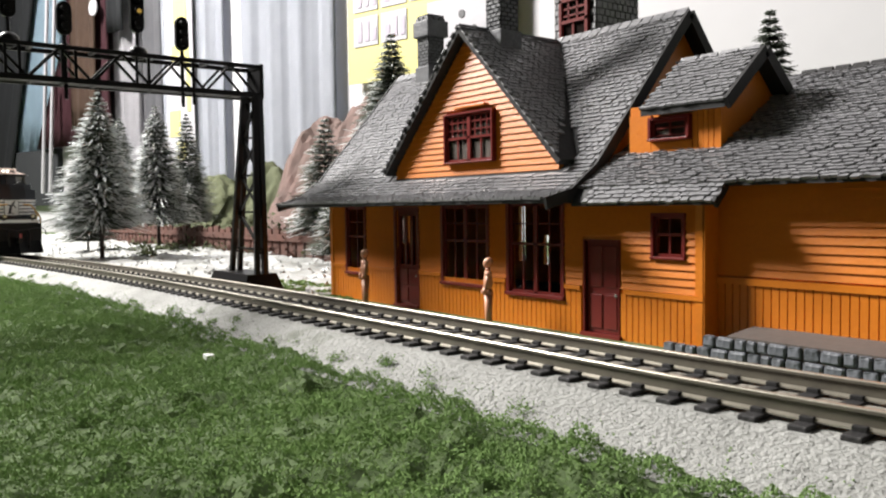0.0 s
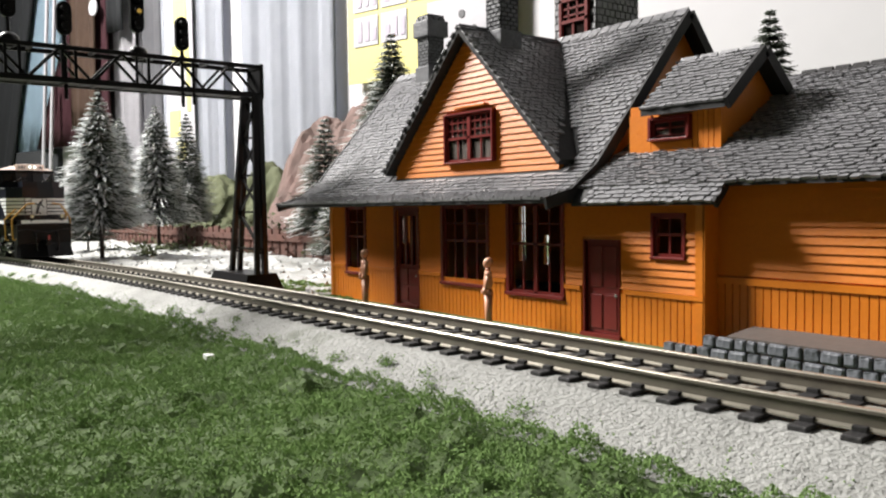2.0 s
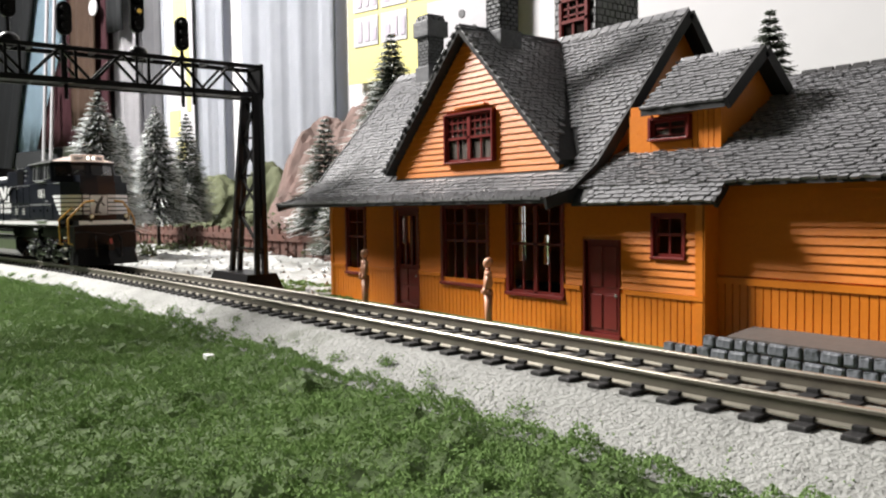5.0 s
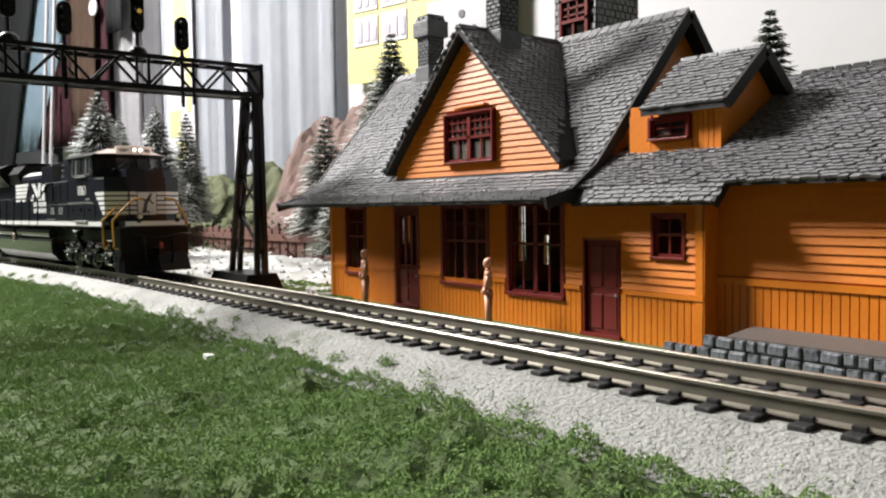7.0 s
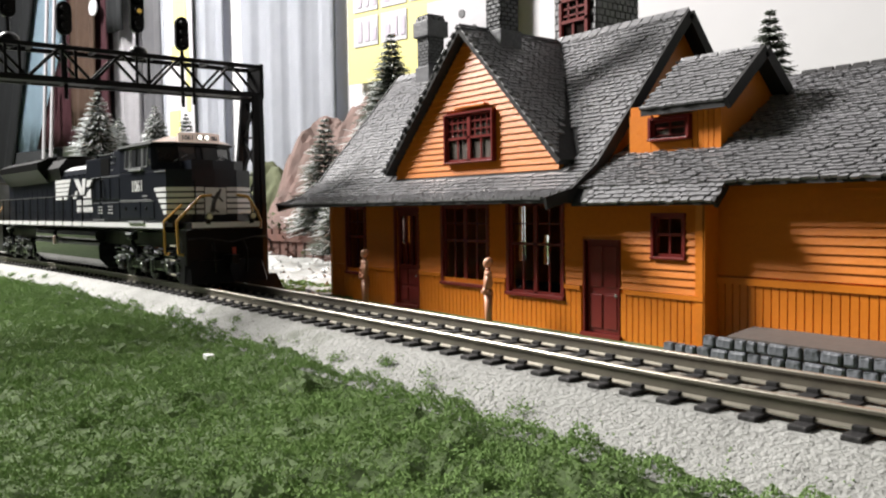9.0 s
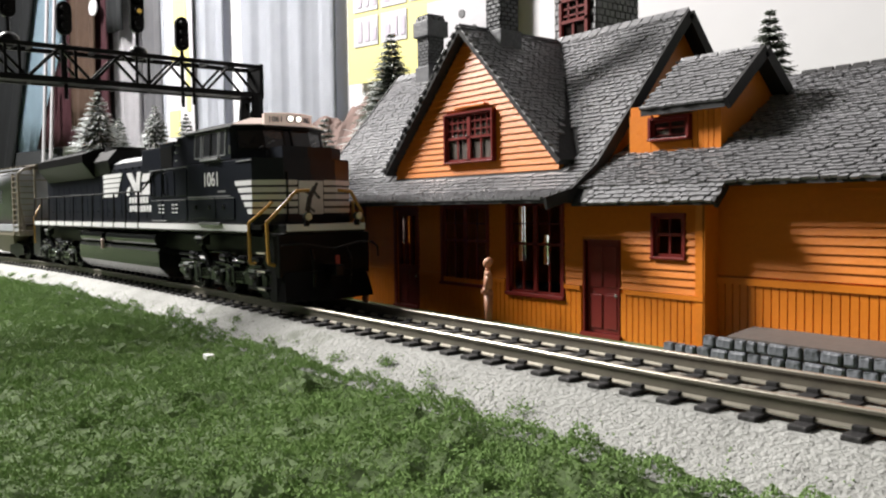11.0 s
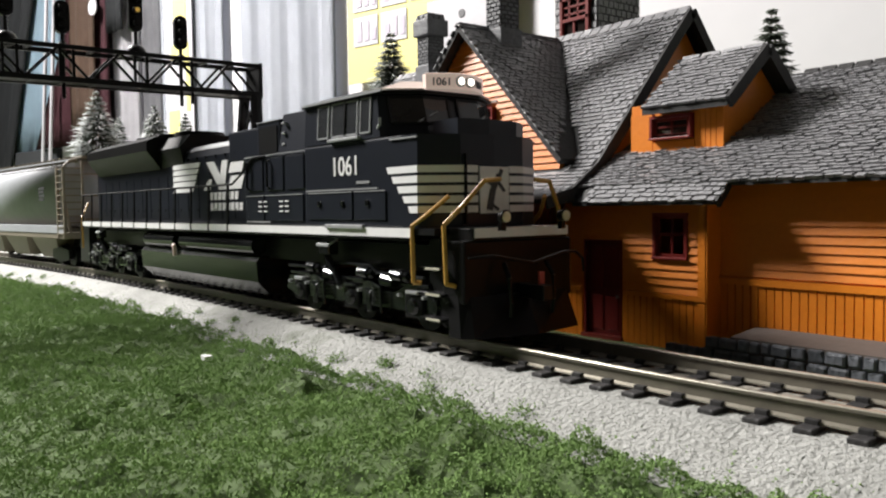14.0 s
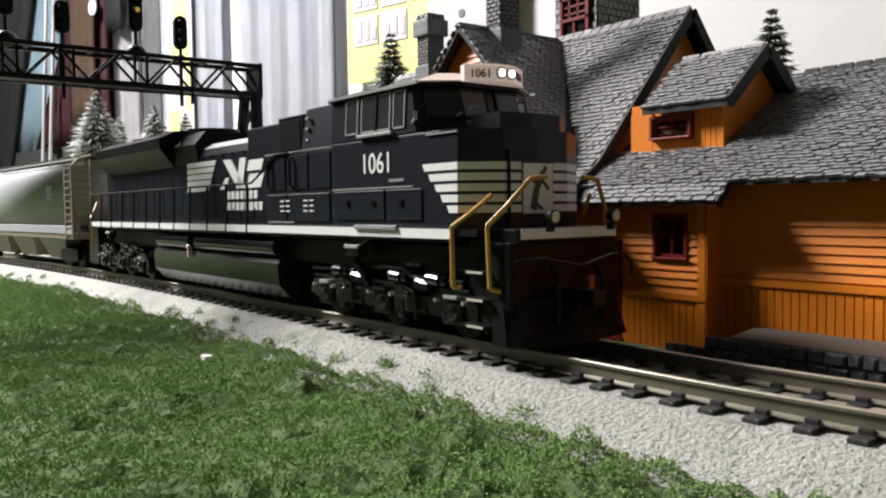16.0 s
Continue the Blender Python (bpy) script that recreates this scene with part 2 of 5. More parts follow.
def lump(x, y, f):
    return noise.noise(Vector((x * f, y * f, 3.7)))


def lawn():
    """Foam turf: crumbs heaped on a lumpy bed, thinning out on the track bed."""
    rnd = np.random.RandomState(4)
    n = 500000
    X = -20 - 620 * rnd.uniform(0, 1, n) ** 1.25
    # closer rows are denser
    k = rnd.uniform(0, 1, n)
    Y = -21 - 106 * k ** 1.15
    loose = np.zeros(n, bool)
    # loose tufts on the shoulder
    for i in range(26):
        m0 = 60 + rnd.randint(90)
        at = rnd.randint(n - 400)
        X[at:at + m0] = rnd.uniform(-560, -40) + rnd.normal(0, 1.4, m0)
        Y[at:at + m0] = -25 + 5 * rnd.rand() ** 2 + rnd.normal(0, 0.8, m0)
        loose[at:at + m0] = True
    V = np.zeros((n * 4, 3))
    keep = 0
    tri = np.array([[0, 3, 1], [1, 3, 2], [2, 3, 0]])
    shape = np.array([[1, 0, -0.5], [-0.5, 0.87, -0.5], [-0.5, -0.87, -0.5], [0, 0, 0.9]])
    for x, y, lo in zip(X.tolist(), Y.tolist(), loose.tolist()):
        if y < -121 + 0.154 * abs(x) and not lo:
            continue
        yy = y + centre(x)
        edge = -25.0 + 4.5 * lump(x, 0, 0.03) + 4.0 * lump(x, 9, 0.11) + 2.0 * lump(x, 9, 0.4)
        if y > edge and not lo and rnd.rand() > (0.05 + 0.5 * max(0, lump(x, y, 0.13) - 0.25)) * math.exp((edge - y) * 0.28):
            continue
        h = 2.2 + 1.8 * lump(x, y, 0.05) + 3.0 * lump(x, y, 0.12) + 2.8 * lump(x, y, 0.30) + 2.0 * lump(x, y, 0.7)
        fall = min(1.0, max(0.0, (edge - y) / 6))
        z = -9.6 + max(0.25, h) * fall + (0.75 if fall > 0 else max(0.0, (y + 28) * 0.4 + 1.2)) + rnd.uniform(-0.6, 0.3) + (rnd.uniform(0, 1.3) if lo else 0)
        s = rnd.uniform(0.12, 0.30)
        a = rnd.uniform(0, 6.28)
        ca, sa = math.cos(a) * s, math.sin(a) * s
        q = shape * (1, rnd.uniform(0.5, 1.2), rnd.uniform(0.5, 1.3))
        tilt = rnd.uniform(-0.9, 0.9)
        V[keep * 4:keep * 4 + 4, 0] = x + q[:, 0] * ca - q[:, 1] * sa + q[:, 2] * tilt * s
        V[keep * 4:keep * 4 + 4, 1] = yy + q[:, 0] * sa + q[:, 1] * ca
        V[keep * 4:keep * 4 + 4, 2] = z + q[:, 2] * s * 0.8 - q[:, 0] * tilt * s
        keep += 1
    V = V[:keep * 4] * S
    F = (np.arange(keep)[:, None, None] * 4 + tri[None]).reshape(-1, 3)
    me = bpy.data.meshes.new("mesh")
    me.from_pydata(V.tolist(), [], F.tolist())
    me.materials.append(GRASS)
    tagged(new("grass", me), "green foam turf lawn beside the track", "grass", kind="stuff")
    # lumpy bed under the crumbs
    bm = bmesh.new()
    rows = []
    xs = [-720 + 3.0 * i for i in range(262)]
    ys = [-25 - 3.0 * j for j in range(36)] + [-140, -150, -160]
    for x in xs:
        r = []
        for y in ys:
            h = 2.2 + 1.8 * lump(x, y, 0.05) + 3.0 * lump(x, y, 0.12) + 2.8 * lump(x, y, 0.30) + 2.0 * lump(x, y, 0.7)
            edge = -27.0 + 4.5 * lump(x, 0, 0.03) + 4.0 * lump(x, 9, 0.11)
            r.append(bm.verts.new((x, y + centre(x), -12.6 + max(0.2, h) * min(1, max(0, (edge - y) / 6)))))
        rows.append(r)
    for a, b in zip(rows, rows[1:]):
        for i in range(len(ys) - 1):
            bm.faces.new((a[i], b[i], b[i + 1], a[i + 1]))
    solid("lawn", bm, SOIL, "lumpy green turf mat", kind="structure")


lawn()


def grit():
    """Coarse grit stuck to the near shoulder."""
    rnd = random.Random(31)
    V, F = [], []
    for i in range(34000):
        x, y = -22 - 330 * rnd.random() ** 1.7, rnd.uniform(-28.5, -13.6)
        z = -3.8 if y > -15.2 else (-3.8 + (y + 15.2) / 2.3 * 0.8 if y > -17.5 else (-4.6 + (y + 17.5) * 4.1 / 10.5))
        o = Vector((x, y + centre(x), z - 0.05))
        s = rnd.uniform(0.08, 0.24)
        k, a = len(V), rnd.uniform(0, 6)
        for j in range(3):
            V.append((o + Vector((math.cos(a + j * 2.1) * s, math.sin(a + j * 2.1) * s, -0.1))) * S)
        V.append((o + Vector((0, 0, s * rnd.uniform(0.5, 1.1)))) * S)
        F += [[k, k + 1, k + 3], [k + 1, k + 2, k + 3], [k + 2, k, k + 3]]
    me = bpy.data.meshes.new("mesh")
    me.from_pydata(V, [], F)
    me.materials.append(BALLAST)
    tagged(new("grit", me), "coarse pale grit on the track shoulder", "grit", kind="stuff")


grit()
solid("paper_chip", box(-186.3, -183.1, -46.9, -45.1, -7.6, -6.3, bevel=0.2), WHITE, "small white chip lying on the lawn", "chip")


def snow_field():
    """White crumpled scatter behind the track, with thin green patches."""
    bm = bmesh.new()
    xs = [-1300 + 6 * i for i in range(171)]
    ys = [24 + 5 * j for j in range(46)]
    rows = []
    for x in xs:
        r = []
        for y in ys:
            h = abs(lump(x, y, 0.05)) * 5 + abs(lump(x, y, 0.16)) * 3
            h *= min(1, max(0.0, (y - 26) / 22)) * min(1, max(0, (-300 - x) / 40))
            r.append(bm.verts.new((x, y + centre(x) * max(0, 1 - (y - 24) / 60), GZ + 0.15 + h)))
        rows.append(r)
    for a, b in zip(rows, rows[1:]):
        for i in range(len(ys) - 1):
            bm.faces.new((a[i], b[i], b[i + 1], a[i + 1]))
    solid("snow_ground", bm, SNOW, "white lumpy scatter ground", kind="structure")
    # crumbs of white and a few green tufts
    rnd = random.Random(12)
    for nm, mat, cnt, zone, lab in (("white_gravel", SNOW, 2600, (-1000, -280, 26, 230), "loose white scatter crumbs"), ("grass_tufts", GRASS, 3500, (-330, -262, 24, 60), "thin green tufts by the house")):
        b2V, b2F = [], []
        for i in range(cnt):
            x, y = rnd.uniform(*zone[:2]), rnd.uniform(*zone[2:])
            s = rnd.uniform(0.5, 2.4) if mat is SNOW else rnd.uniform(0.4, 1.1)
            if mat is GRASS and lump(x, y, 0.06) < 0.02:
                continue
            h = (abs(lump(x, y, 0.05)) * 5 + abs(lump(x, y, 0.16)) * 3) * min(1, max(0.0, (y - 26) / 22)) * min(1, max(0, (-300 - x) / 40))
            o = Vector((x, y + centre(x) * max(0, 1 - (y - 24) / 60), GZ + 0.2 + h))
            k = len(b2V)
            a = rnd.uniform(0, 6)
            for j in range(3):
                b2V.append((o + Vector((math.cos(a + j * 2.1) * s, math.sin(a + j * 2.1) * s * rnd.uniform(0.5, 1.1), -0.2))) * S)
            b2V.append((o + Vector((rnd.uniform(-0.4, 0.4) * s, rnd.uniform(-0.4, 0.4) * s, s * rnd.uniform(0.5, 1.0)))) * S)
            b2F += [[k, k + 1, k + 3], [k + 1, k + 2, k + 3], [k + 2, k, k + 3]]
        me = bpy.data.meshes.new("mesh")
        me.from_pydata(b2V, [], b2F)
        me.materials.append(mat)
        tagged(new(nm, me), lab, "scatter", kind="stuff")


snow_field()
# ---------------------------------------------------------------- rolling stock
GOLD = material("ochre_handrail_paint", (0.55, 0.30, 0.06), 0.4, grain=700)
CABROOF = material("dull_black_roof", (0.0055, 0.0055, 0.0058), 0.38, grain=500, bump=0.06, spec=0.15)
TANK = material("oily_black_tank", (0.008, 0.009, 0.0095), 0.18, grain=500, big=40, bump=0.04, spec=0.5)
STEEL = material("bright_bare_metal", (0.5, 0.48, 0.44), 0.35, 0.8, grain=600)
# silver for frames and fittings, and for highlights painted on black parts
FRAME = material("silver_frames_and_highlights", (0.45, 0.46, 0.47), 0.35, 0.4, grain=500)
CREAM = material("cream_step_edge", (0.50, 0.48, 0.38), 0.5, grain=500)
PALE = material("pale_pink_fitting", (0.60, 0.45, 0.40), 0.5, grain=500)
SHELL = glow("light_leaking_shell", (0.42, 0.33, 0.29), 0.22)
BOARD = glow("lit_number_board", (0.80, 0.62, 0.55), 0.35)
LAMP = glow("lit_headlight", (1.0, 0.9, 0.78), 3.5)
LENS = material("clear_ditch_light", (0.75, 0.66, 0.45), 0.15, grain=600)
RED = material("red_lever", (0.45, 0.07, 0.06), 0.5, grain=500)
DARKGLASS = material("tinted_cab_glass", (0.025, 0.018, 0.016), 0.08, grain=300, spec=0.6)
CABGLASS = material("dim_cab_glass", (0.035, 0.037, 0.04), 0.06, grain=250, big=120, spec=0.6)
HOPPER = material("light_grey_hopper_paint", (0.34, 0.355, 0.385), 0.62, dark=(0.27, 0.28, 0.305), grain=200, big=18, bump=0.05)
HOPEND = material("brown_grey_end_frame", (0.24, 0.205, 0.16), 0.55, grain=500)
INK = material("dark_print", (0.06, 0.06, 0.065), 0.5, grain=500)


def lettering(text, size, mat, parent, origin, right, up, name="number"):
    """Flat built-in letters, 0.15 mm thick, on the plane of right and up."""
    cu = bpy.data.curves.new("text", "FONT")
    cu.body, cu.size, cu.extrude, cu.offset = text, size, 0.08, 0.05
    ob = bpy.data.objects.new("text", cu)
    scene.collection.objects.link(ob)
    me = bpy.data.meshes.new_from_object(ob)
    bpy.data.objects.remove(ob)
    r, u = Vector(right).normalized(), Vector(up).normalized()
    m = Matrix((r, u, r.cross(u))).transposed().to_4x4()
    m.translation = Vector(origin)
    bm = bmesh.new()
    bm.from_mesh(me)
    bmesh.ops.transform(bm, matrix=m, verts=bm.verts)
    return part(name, bm, mat, parent)


def plan_solid(pts, z0, z1, bm=None, top=None):
    """A solid over a plan outline; top gives other plan points for its upper edge."""
    bm = bm or bmesh.new()
    top = top or pts
    lo, hi = [bm.verts.new((x, y, z0)) for x, y in pts], [bm.verts.new((x, y, z1)) for x, y in top]
    n = len(pts)
    bm.faces.new(lo[::-1]), bm.faces.new(hi)
    for i in range(n):
        bm.faces.new((lo[i], lo[(i + 1) % n], hi[(i + 1) % n], hi[i]))
    return bm


def wheelset(parent, x, r):
    """Two wheels on an axle, about their own middle."""
    bm = bmesh.new()
    for s in (-1, 1):
        bar((0, s * 6.9, 0), (0, s * 7.4, 0), r + 0.8, r + 0.8, 28, bm)
        bar((0, s * 7.4, 0), (0, s * 10.0, 0), r, r - 0.2, 28, bm)
        bar((0, s * 10.0, 0), (0, s * 10.4, 0), r * 0.45, r * 0.4, 16, bm)
        for k in range(5):
            a = k * math.tau / 5
            bar((math.cos(a) * r * 0.66, s * 9.9, math.sin(a) * r * 0.66), (math.cos(a) * r * 0.66, s * 10.2, math.sin(a) * r * 0.66), r * 0.13, r * 0.13, 8, bm)
    bar((0, -7, 0), (0, 7, 0), 1.2, 1.2, 10, bm)
    me = finish(bm, Vector((0, 0, 0)))
    ob = new("wheelset", me)
    me.materials.append(BLACK)
    ob.parent = parent
    ob.location = (x * S, 0, r * S)
    return ob


loco = thing("diesel_locomotive", 0, 0, 0, "black diesel locomotive with white nose stripes and lettering", "locomotive")
WHEELS = []


def truck(cx):
    """Sideframes, boxes, springs and cylinders round three axles."""
    f = part("truck_frame", box(cx - 34, cx + 34, -10.8, 10.8, 7.5, 10.5), BLACK, loco, "black three-axle truck")
    for s in (-1, 1):
        y0, y1 = (s * 11.2, s * 13.6)
        y0, y1 = min(y0, y1), max(y0, y1)
        out = [(cx - 35, 6), (cx - 33, 9.5), (cx - 20, 10.3), (cx - 16, 8.4), (cx - 6, 8.4), (cx - 2, 10.6), (cx + 6, 10.6), (cx + 10, 8.4), (cx + 18, 8.4), (cx + 22, 10.3), (cx + 33, 9.5), (cx + 35, 6), (cx + 30, 4.6), (cx - 30, 4.6)]
        part("sideframe", prism(out, "y", y0, y1), TANK, f)
        for ax in (-26, 0, 26):
            o = s * 14.4
            jb = box(cx + ax - 3.2, cx + ax + 3.2, min(s * 13.4, o), max(s * 13.4, o), 3.4, 8.6, bevel=0.5)
            part("journal_box", jb, BLACK, f)
            part("axle_cap", bar((cx + ax, s * 14.2, 6), (cx + ax, s * 15.2, 6), 2.0, 1.5, 12), TANK, f)
            part("leaf_cover", box(cx + ax - 2.2, cx + ax + 2.2, min(s * 13, s * 15), max(s * 13, s * 15), 8.7, 9.5, bevel=0.2), FRAME if ax else TANK, f)
        for ax in (-14, 12):
            sp = bmesh.new()
            for k in range(5):
                bar((cx + ax, s * 14.3, 5.4 + k * 0.9), (cx + ax, s * 14.3, 5.9 + k * 0.9), 1.5, 1.5, 10, sp)
            part("coil_spring", sp, TANK, f)
            part("brake_cylinder", bar((cx + ax + 3, s * 14.6, 11.2), (cx + ax + 7.5, s * 14.6, 10.8), 1.5, 1.3, 12), TANK, f)
            part("brake_rod", rod([(cx + ax - 3, s * 15, 10.6), (cx + ax + 2, s * 15.2, 9.4), (cx + ax + 2.6, s * 15.2, 3.4)], 0.3), TANK, f)
        part("sand_box", box(cx - 11, cx - 6, min(s * 14, s * 17), max(s * 14, s * 17), 16.2, 19.6, bevel=0.4), TANK, f)
        # lid coloured silver and tilted: its white highlight is put into the colour
        part("sand_box_lid", prism([(s * 14, 20.9), (s * 17.3, 18.9), (s * 17.3, 18.3), (s * 14, 20.2)], "x", cx - 11.4, cx - 5.6), FRAME, f, "sand box lid, silver to imitate its highlight")
        part("damper", bar((cx - 10, s * 15, 15.8), (cx - 4, s * 15, 9), 0.9, 0.9, 8), TANK, f)
        # brake rigging: glossy rods, caps and brackets along the sideframe
        for ax in (-26, 0, 26):
            part("brake_shoe", box(cx + ax + 6.2, cx + ax + 8.0, min(s * 11, s * 14), max(s * 11, s * 14), 3.0, 8.0, bevel=0.4), TANK, f)
            part("frame_bracket", box(cx + ax - 5.5, cx + ax + 5.5, min(s * 13.4, s * 14.3), max(s * 13.4, s * 14.3), 10.2, 11.0, bevel=0.25), TANK, f)
            part("axle_bolt_ring", bar((cx + ax, s * 15.1, 6), (cx + ax, s * 15.4, 6), 1.1, 0.9, 10), TANK, f)
            for k in (-1, 1):
                part("rigging_pin", bar((cx + ax + k * 4.6, s * 14.2, 8.2), (cx + ax + k * 4.6, s * 15.3, 8.2), 0.45, 0.4, 8), FRAME, f)
        part("brake_pipe", rod([(cx - 32, s * 14.2, 12.4), (cx - 12, s * 14.4, 12.6), (cx - 9, s * 14.4, 14.2), (cx + 9, s * 14.4, 14.2), (cx + 12, s * 14.4, 12.6), (cx + 30, s * 14.2, 12.4)], 0.45, 8), TANK, f)
        for ax in (-20, 5, 19):
            part("brake_cylinder", bar((cx + ax, s * 14.8, 12.6), (cx + ax + 4, s * 14.8, 12.4), 1.3, 1.3, 16), TANK, f)
            part("cylinder_cap", bar((cx + ax + 5, s * 14.8, 12.4), (cx + ax + 5.8, s * 14.8, 12.4), 1.2, 0.8, 12), TANK, f)
        part("sand_hose", rod([(cx + 31, s * 13.5, 11), (cx + 34, s * 13.5, 6), (cx + 33.5, s * 11, 2)], 0.4), BLACK, f)
    for ax in (-26, 0, 26):
        WHEELS.append((wheelset(loco, cx + ax, 6.0), cx + ax, 6.0))


def build_loco():
    B = NAVY
    # frame and sill
    part("underframe", box(-279, -8, -12, 12, 13.5, 19.5), BLACK, loco)
    part("sill", box(-281, -19, -17.6, 17.6, 20.6, 21.9, bevel=0.2), BLACK, loco)
    for s in (-1, 1):
        part("sill_stripe", box(-281, -19, min(s * 17.65, s * 17.9), max(s * 17.65, s * 17.9), 21.3, 23.3), WHITE, loco, "white side sill stripe")
    part("deck", box(-282, -12, -17.5, 17.5, 21.9, 23.3), BLACK, loco)
    part("rear_pilot", box(-296, -281, -15, 15, 4, 23), BLACK, loco)
    # fuel tank with air reservoirs above
    tank = [(-15.8, 6.5), (-12, 2.6), (12, 2.6), (15.8, 6.5), (16.2, 12.6), (14.8, 14.0), (-14.8, 14.0), (-16.2, 12.6)]
    part("fuel_tank", prism(tank, "x", -202, -99), TANK, loco, "glossy black fuel tank")
    for a, b in ((-198, -166), (-160, -101)):
        for s in (-1, 1):
            part("air_reservoir", bar((a, s * 14.2, 17.0), (b, s * 14.2, 17.0), 2.6, 2.6, 24), TANK, loco)
    part("filler", rod([(-166, -16.4, 15.5), (-163.5, -17, 15.2), (-163, -17, 12)], 0.7), PALE, loco)
    truck(-50)
    truck(-250)
    # cab: lower full-width body, window belt, roof
    part("cab_body", box(-67, -23.5, -17, 17, 23.3, 43.4, bevel=0.5), B, loco)
    belt = [(-67, -17), (-32, -17), (-25.5, -8), (-25.5, 8), (-32, 17), (-67, 17)]
    beltop = [(-67, -16.4), (-34, -16.4), (-28.5, -8), (-28.5, 8), (-34, 16.4), (-67, 16.4)]
    part("window_belt", plan_solid(belt, 43.6, 53.4, top=beltop), B, loco)
    roof = plan_solid([(-68, -17.0), (-33, -17.0), (-27, -8), (-27, 8), (-33, 17.0), (-68, 17.0)], 53.2, 54.0)
    plan_solid([(-68, -17.0), (-33, -17.0), (-27, -8), (-27, 8), (-33, 17.0), (-68, 17.0)], 54.0, 56.6, roof, [(-68, -9), (-36, -9), (-34, -5), (-34, 5), (-36, 9), (-68, 9)])
    part("cab_roof", roof, CABROOF, loco, "dull black sloping cab roof")
    vz = bmesh.new()
    for q in (((-32.6, -16.2, 54.2), (-26.7, -8, 54.2), (-33.2, -5.2, 56.75), (-35.4, -8.8, 56.75)), ((-26.7, -8, 54.2), (-26.7, 8, 54.2), (-33.2, 5.2, 56.75), (-33.2, -5.2, 56.75)), ((-26.7, 8, 54.2), (-32.6, 16.2, 54.2), (-35.4, 8.8, 56.75), (-33.2, 5.2, 56.75))):
        lo = [vz.verts.new(c) for c in q]
        hi = [vz.verts.new((c[0] + 0.15, c[1], c[2] + 0.2)) for c in q]
        vz.faces.new(lo[::-1]), vz.faces.new(hi)
        for i in range(4):
            vz.faces.new((lo[i], lo[(i + 1) % 4], hi[(i + 1) % 4], hi[i]))
    part("visor", vz, SHELL, loco, "pale roof front lit through from inside")
    # side windows, one frame a pane
    for s in (-1, 1):
        for x0, x1 in ((-59.9, -54.9), (-53.1, -41.6), (-40.2, -36.1)):
            def wy(z):
                return s * (17.0 - (z - 43.6) * 0.06 + 0.12)
            fr, gl = bmesh.new(), bmesh.new()
            z0, z1 = 45.0, 52.8
            for a, b in (((x0, z0), (x1, z0)), ((x1, z0), (x1, z1)), ((x1, z1), (x0, z1)), ((x0, z1), (x0, z0))):
                lath((a[0], wy(a[1]), a[1]), (b[0], wy(b[1]), b[1]), 0.3, 0.4, fr)
            q = [gl.verts.new((x, wy(z) + s * 0.1, z)) for x, z in ((x0, z0), (x1, z0), (x1, z1), (x0, z1))]
            gl.faces.new(q)
            q2 = [gl.verts.new((x, wy(z) - s * 0.4, z)) for x, z in ((x0, z0), (x1, z0), (x1, z1), (x0, z1))]
            gl.faces.new(q2[::-1])
            w = part("side_window", fr, FRAME, loco, "silver framed cab side window")
            part("pane", gl, CABGLASS, w)
            if x1 - x0 > 10:
                part("mullion", lath((-47, wy(z0) + s * 0.2, z0), (-47, wy(z1) + s * 0.2, z1), 0.5, 0.4), BLACK, w)
        part("armrest", box(-54, -40, min(s * 17, s * 18), max(s * 17, s * 18), 43.7, 44.5, bevel=0.2), FRAME, loco, "silver armrest under the side window")
        part("gutter", lath((-67, s * 17.2, 53.8), (-31, s * 17.2, 53.8), 0.5, 0.5), FRAME, loco)
    # windscreens on the sloping front
    for y0, y1 in ((-14.6, -1.2), (1.6, 14.6)):
        bars, gl = [], bmesh.new()

        def wp(y, z, out):
            k = (z - 43.6) / 9.8
            x0 = -25.5 if abs(y) < 8 else -25.5 - (abs(y) - 8) / 9 * 6.5
            x1 = -28.5 if abs(y) < 8 else -28.5 - (abs(y) - 8) / 8.4 * 5.5
            return (x0 + (x1 - x0) * k + out, y, z)
        ys = sorted([y0, y1] + [v for v in (-8, 8) if y0 < v < y1])
        for a, b in zip(ys, ys[1:]):
            gl.faces.new([gl.verts.new(wp(y, z, 0.25)) for y, z in ((a, 46.6), (b, 46.6), (b, 52.6), (a, 52.6))])
            for z in (46.6, 52.6):
                bars.append(lath(wp(a, z, 0.2), wp(b, z, 0.2), 0.5, 0.6))
        for y in (y0, y1):
            bars.append(lath(wp(y, 46.6, 0.2), wp(y, 52.6, 0.2), 0.6, 0.6))
        w = part("windscreen", bars[0], BLACK, loco, "black framed windscreen")
        for fb in bars[1:]:
            part("frame_bar", fb, BLACK, w)
        part("pane", gl, DARKGLASS if y0 < 0 else CABGLASS, w)
        part("wiper", lath(wp((y0 + y1) / 2 - 2, 46.9, 0.7), wp((y0 + y1) / 2 + 3, 49.4, 0.7), 0.3, 0.3), FRAME, w)
    # nose, bent in plan, with a raised top
    nose = [(-24, -17), (-18.2, -17), (-13.5, -9), (-13, 0), (-13.5, 9), (-18.2, 17), (-24, 17)]
    bm = plan_solid(nose, 23.3, 43.2)
    plan_solid([(-24, -8.2), (-15.4, -8.2), (-14.6, 0), (-15.4, 9), (-19, 14.5), (-24, 14.5)], 43.2, 46.8, bm)
    part("nose", bm, B, loco, "black nose with five white stripes")
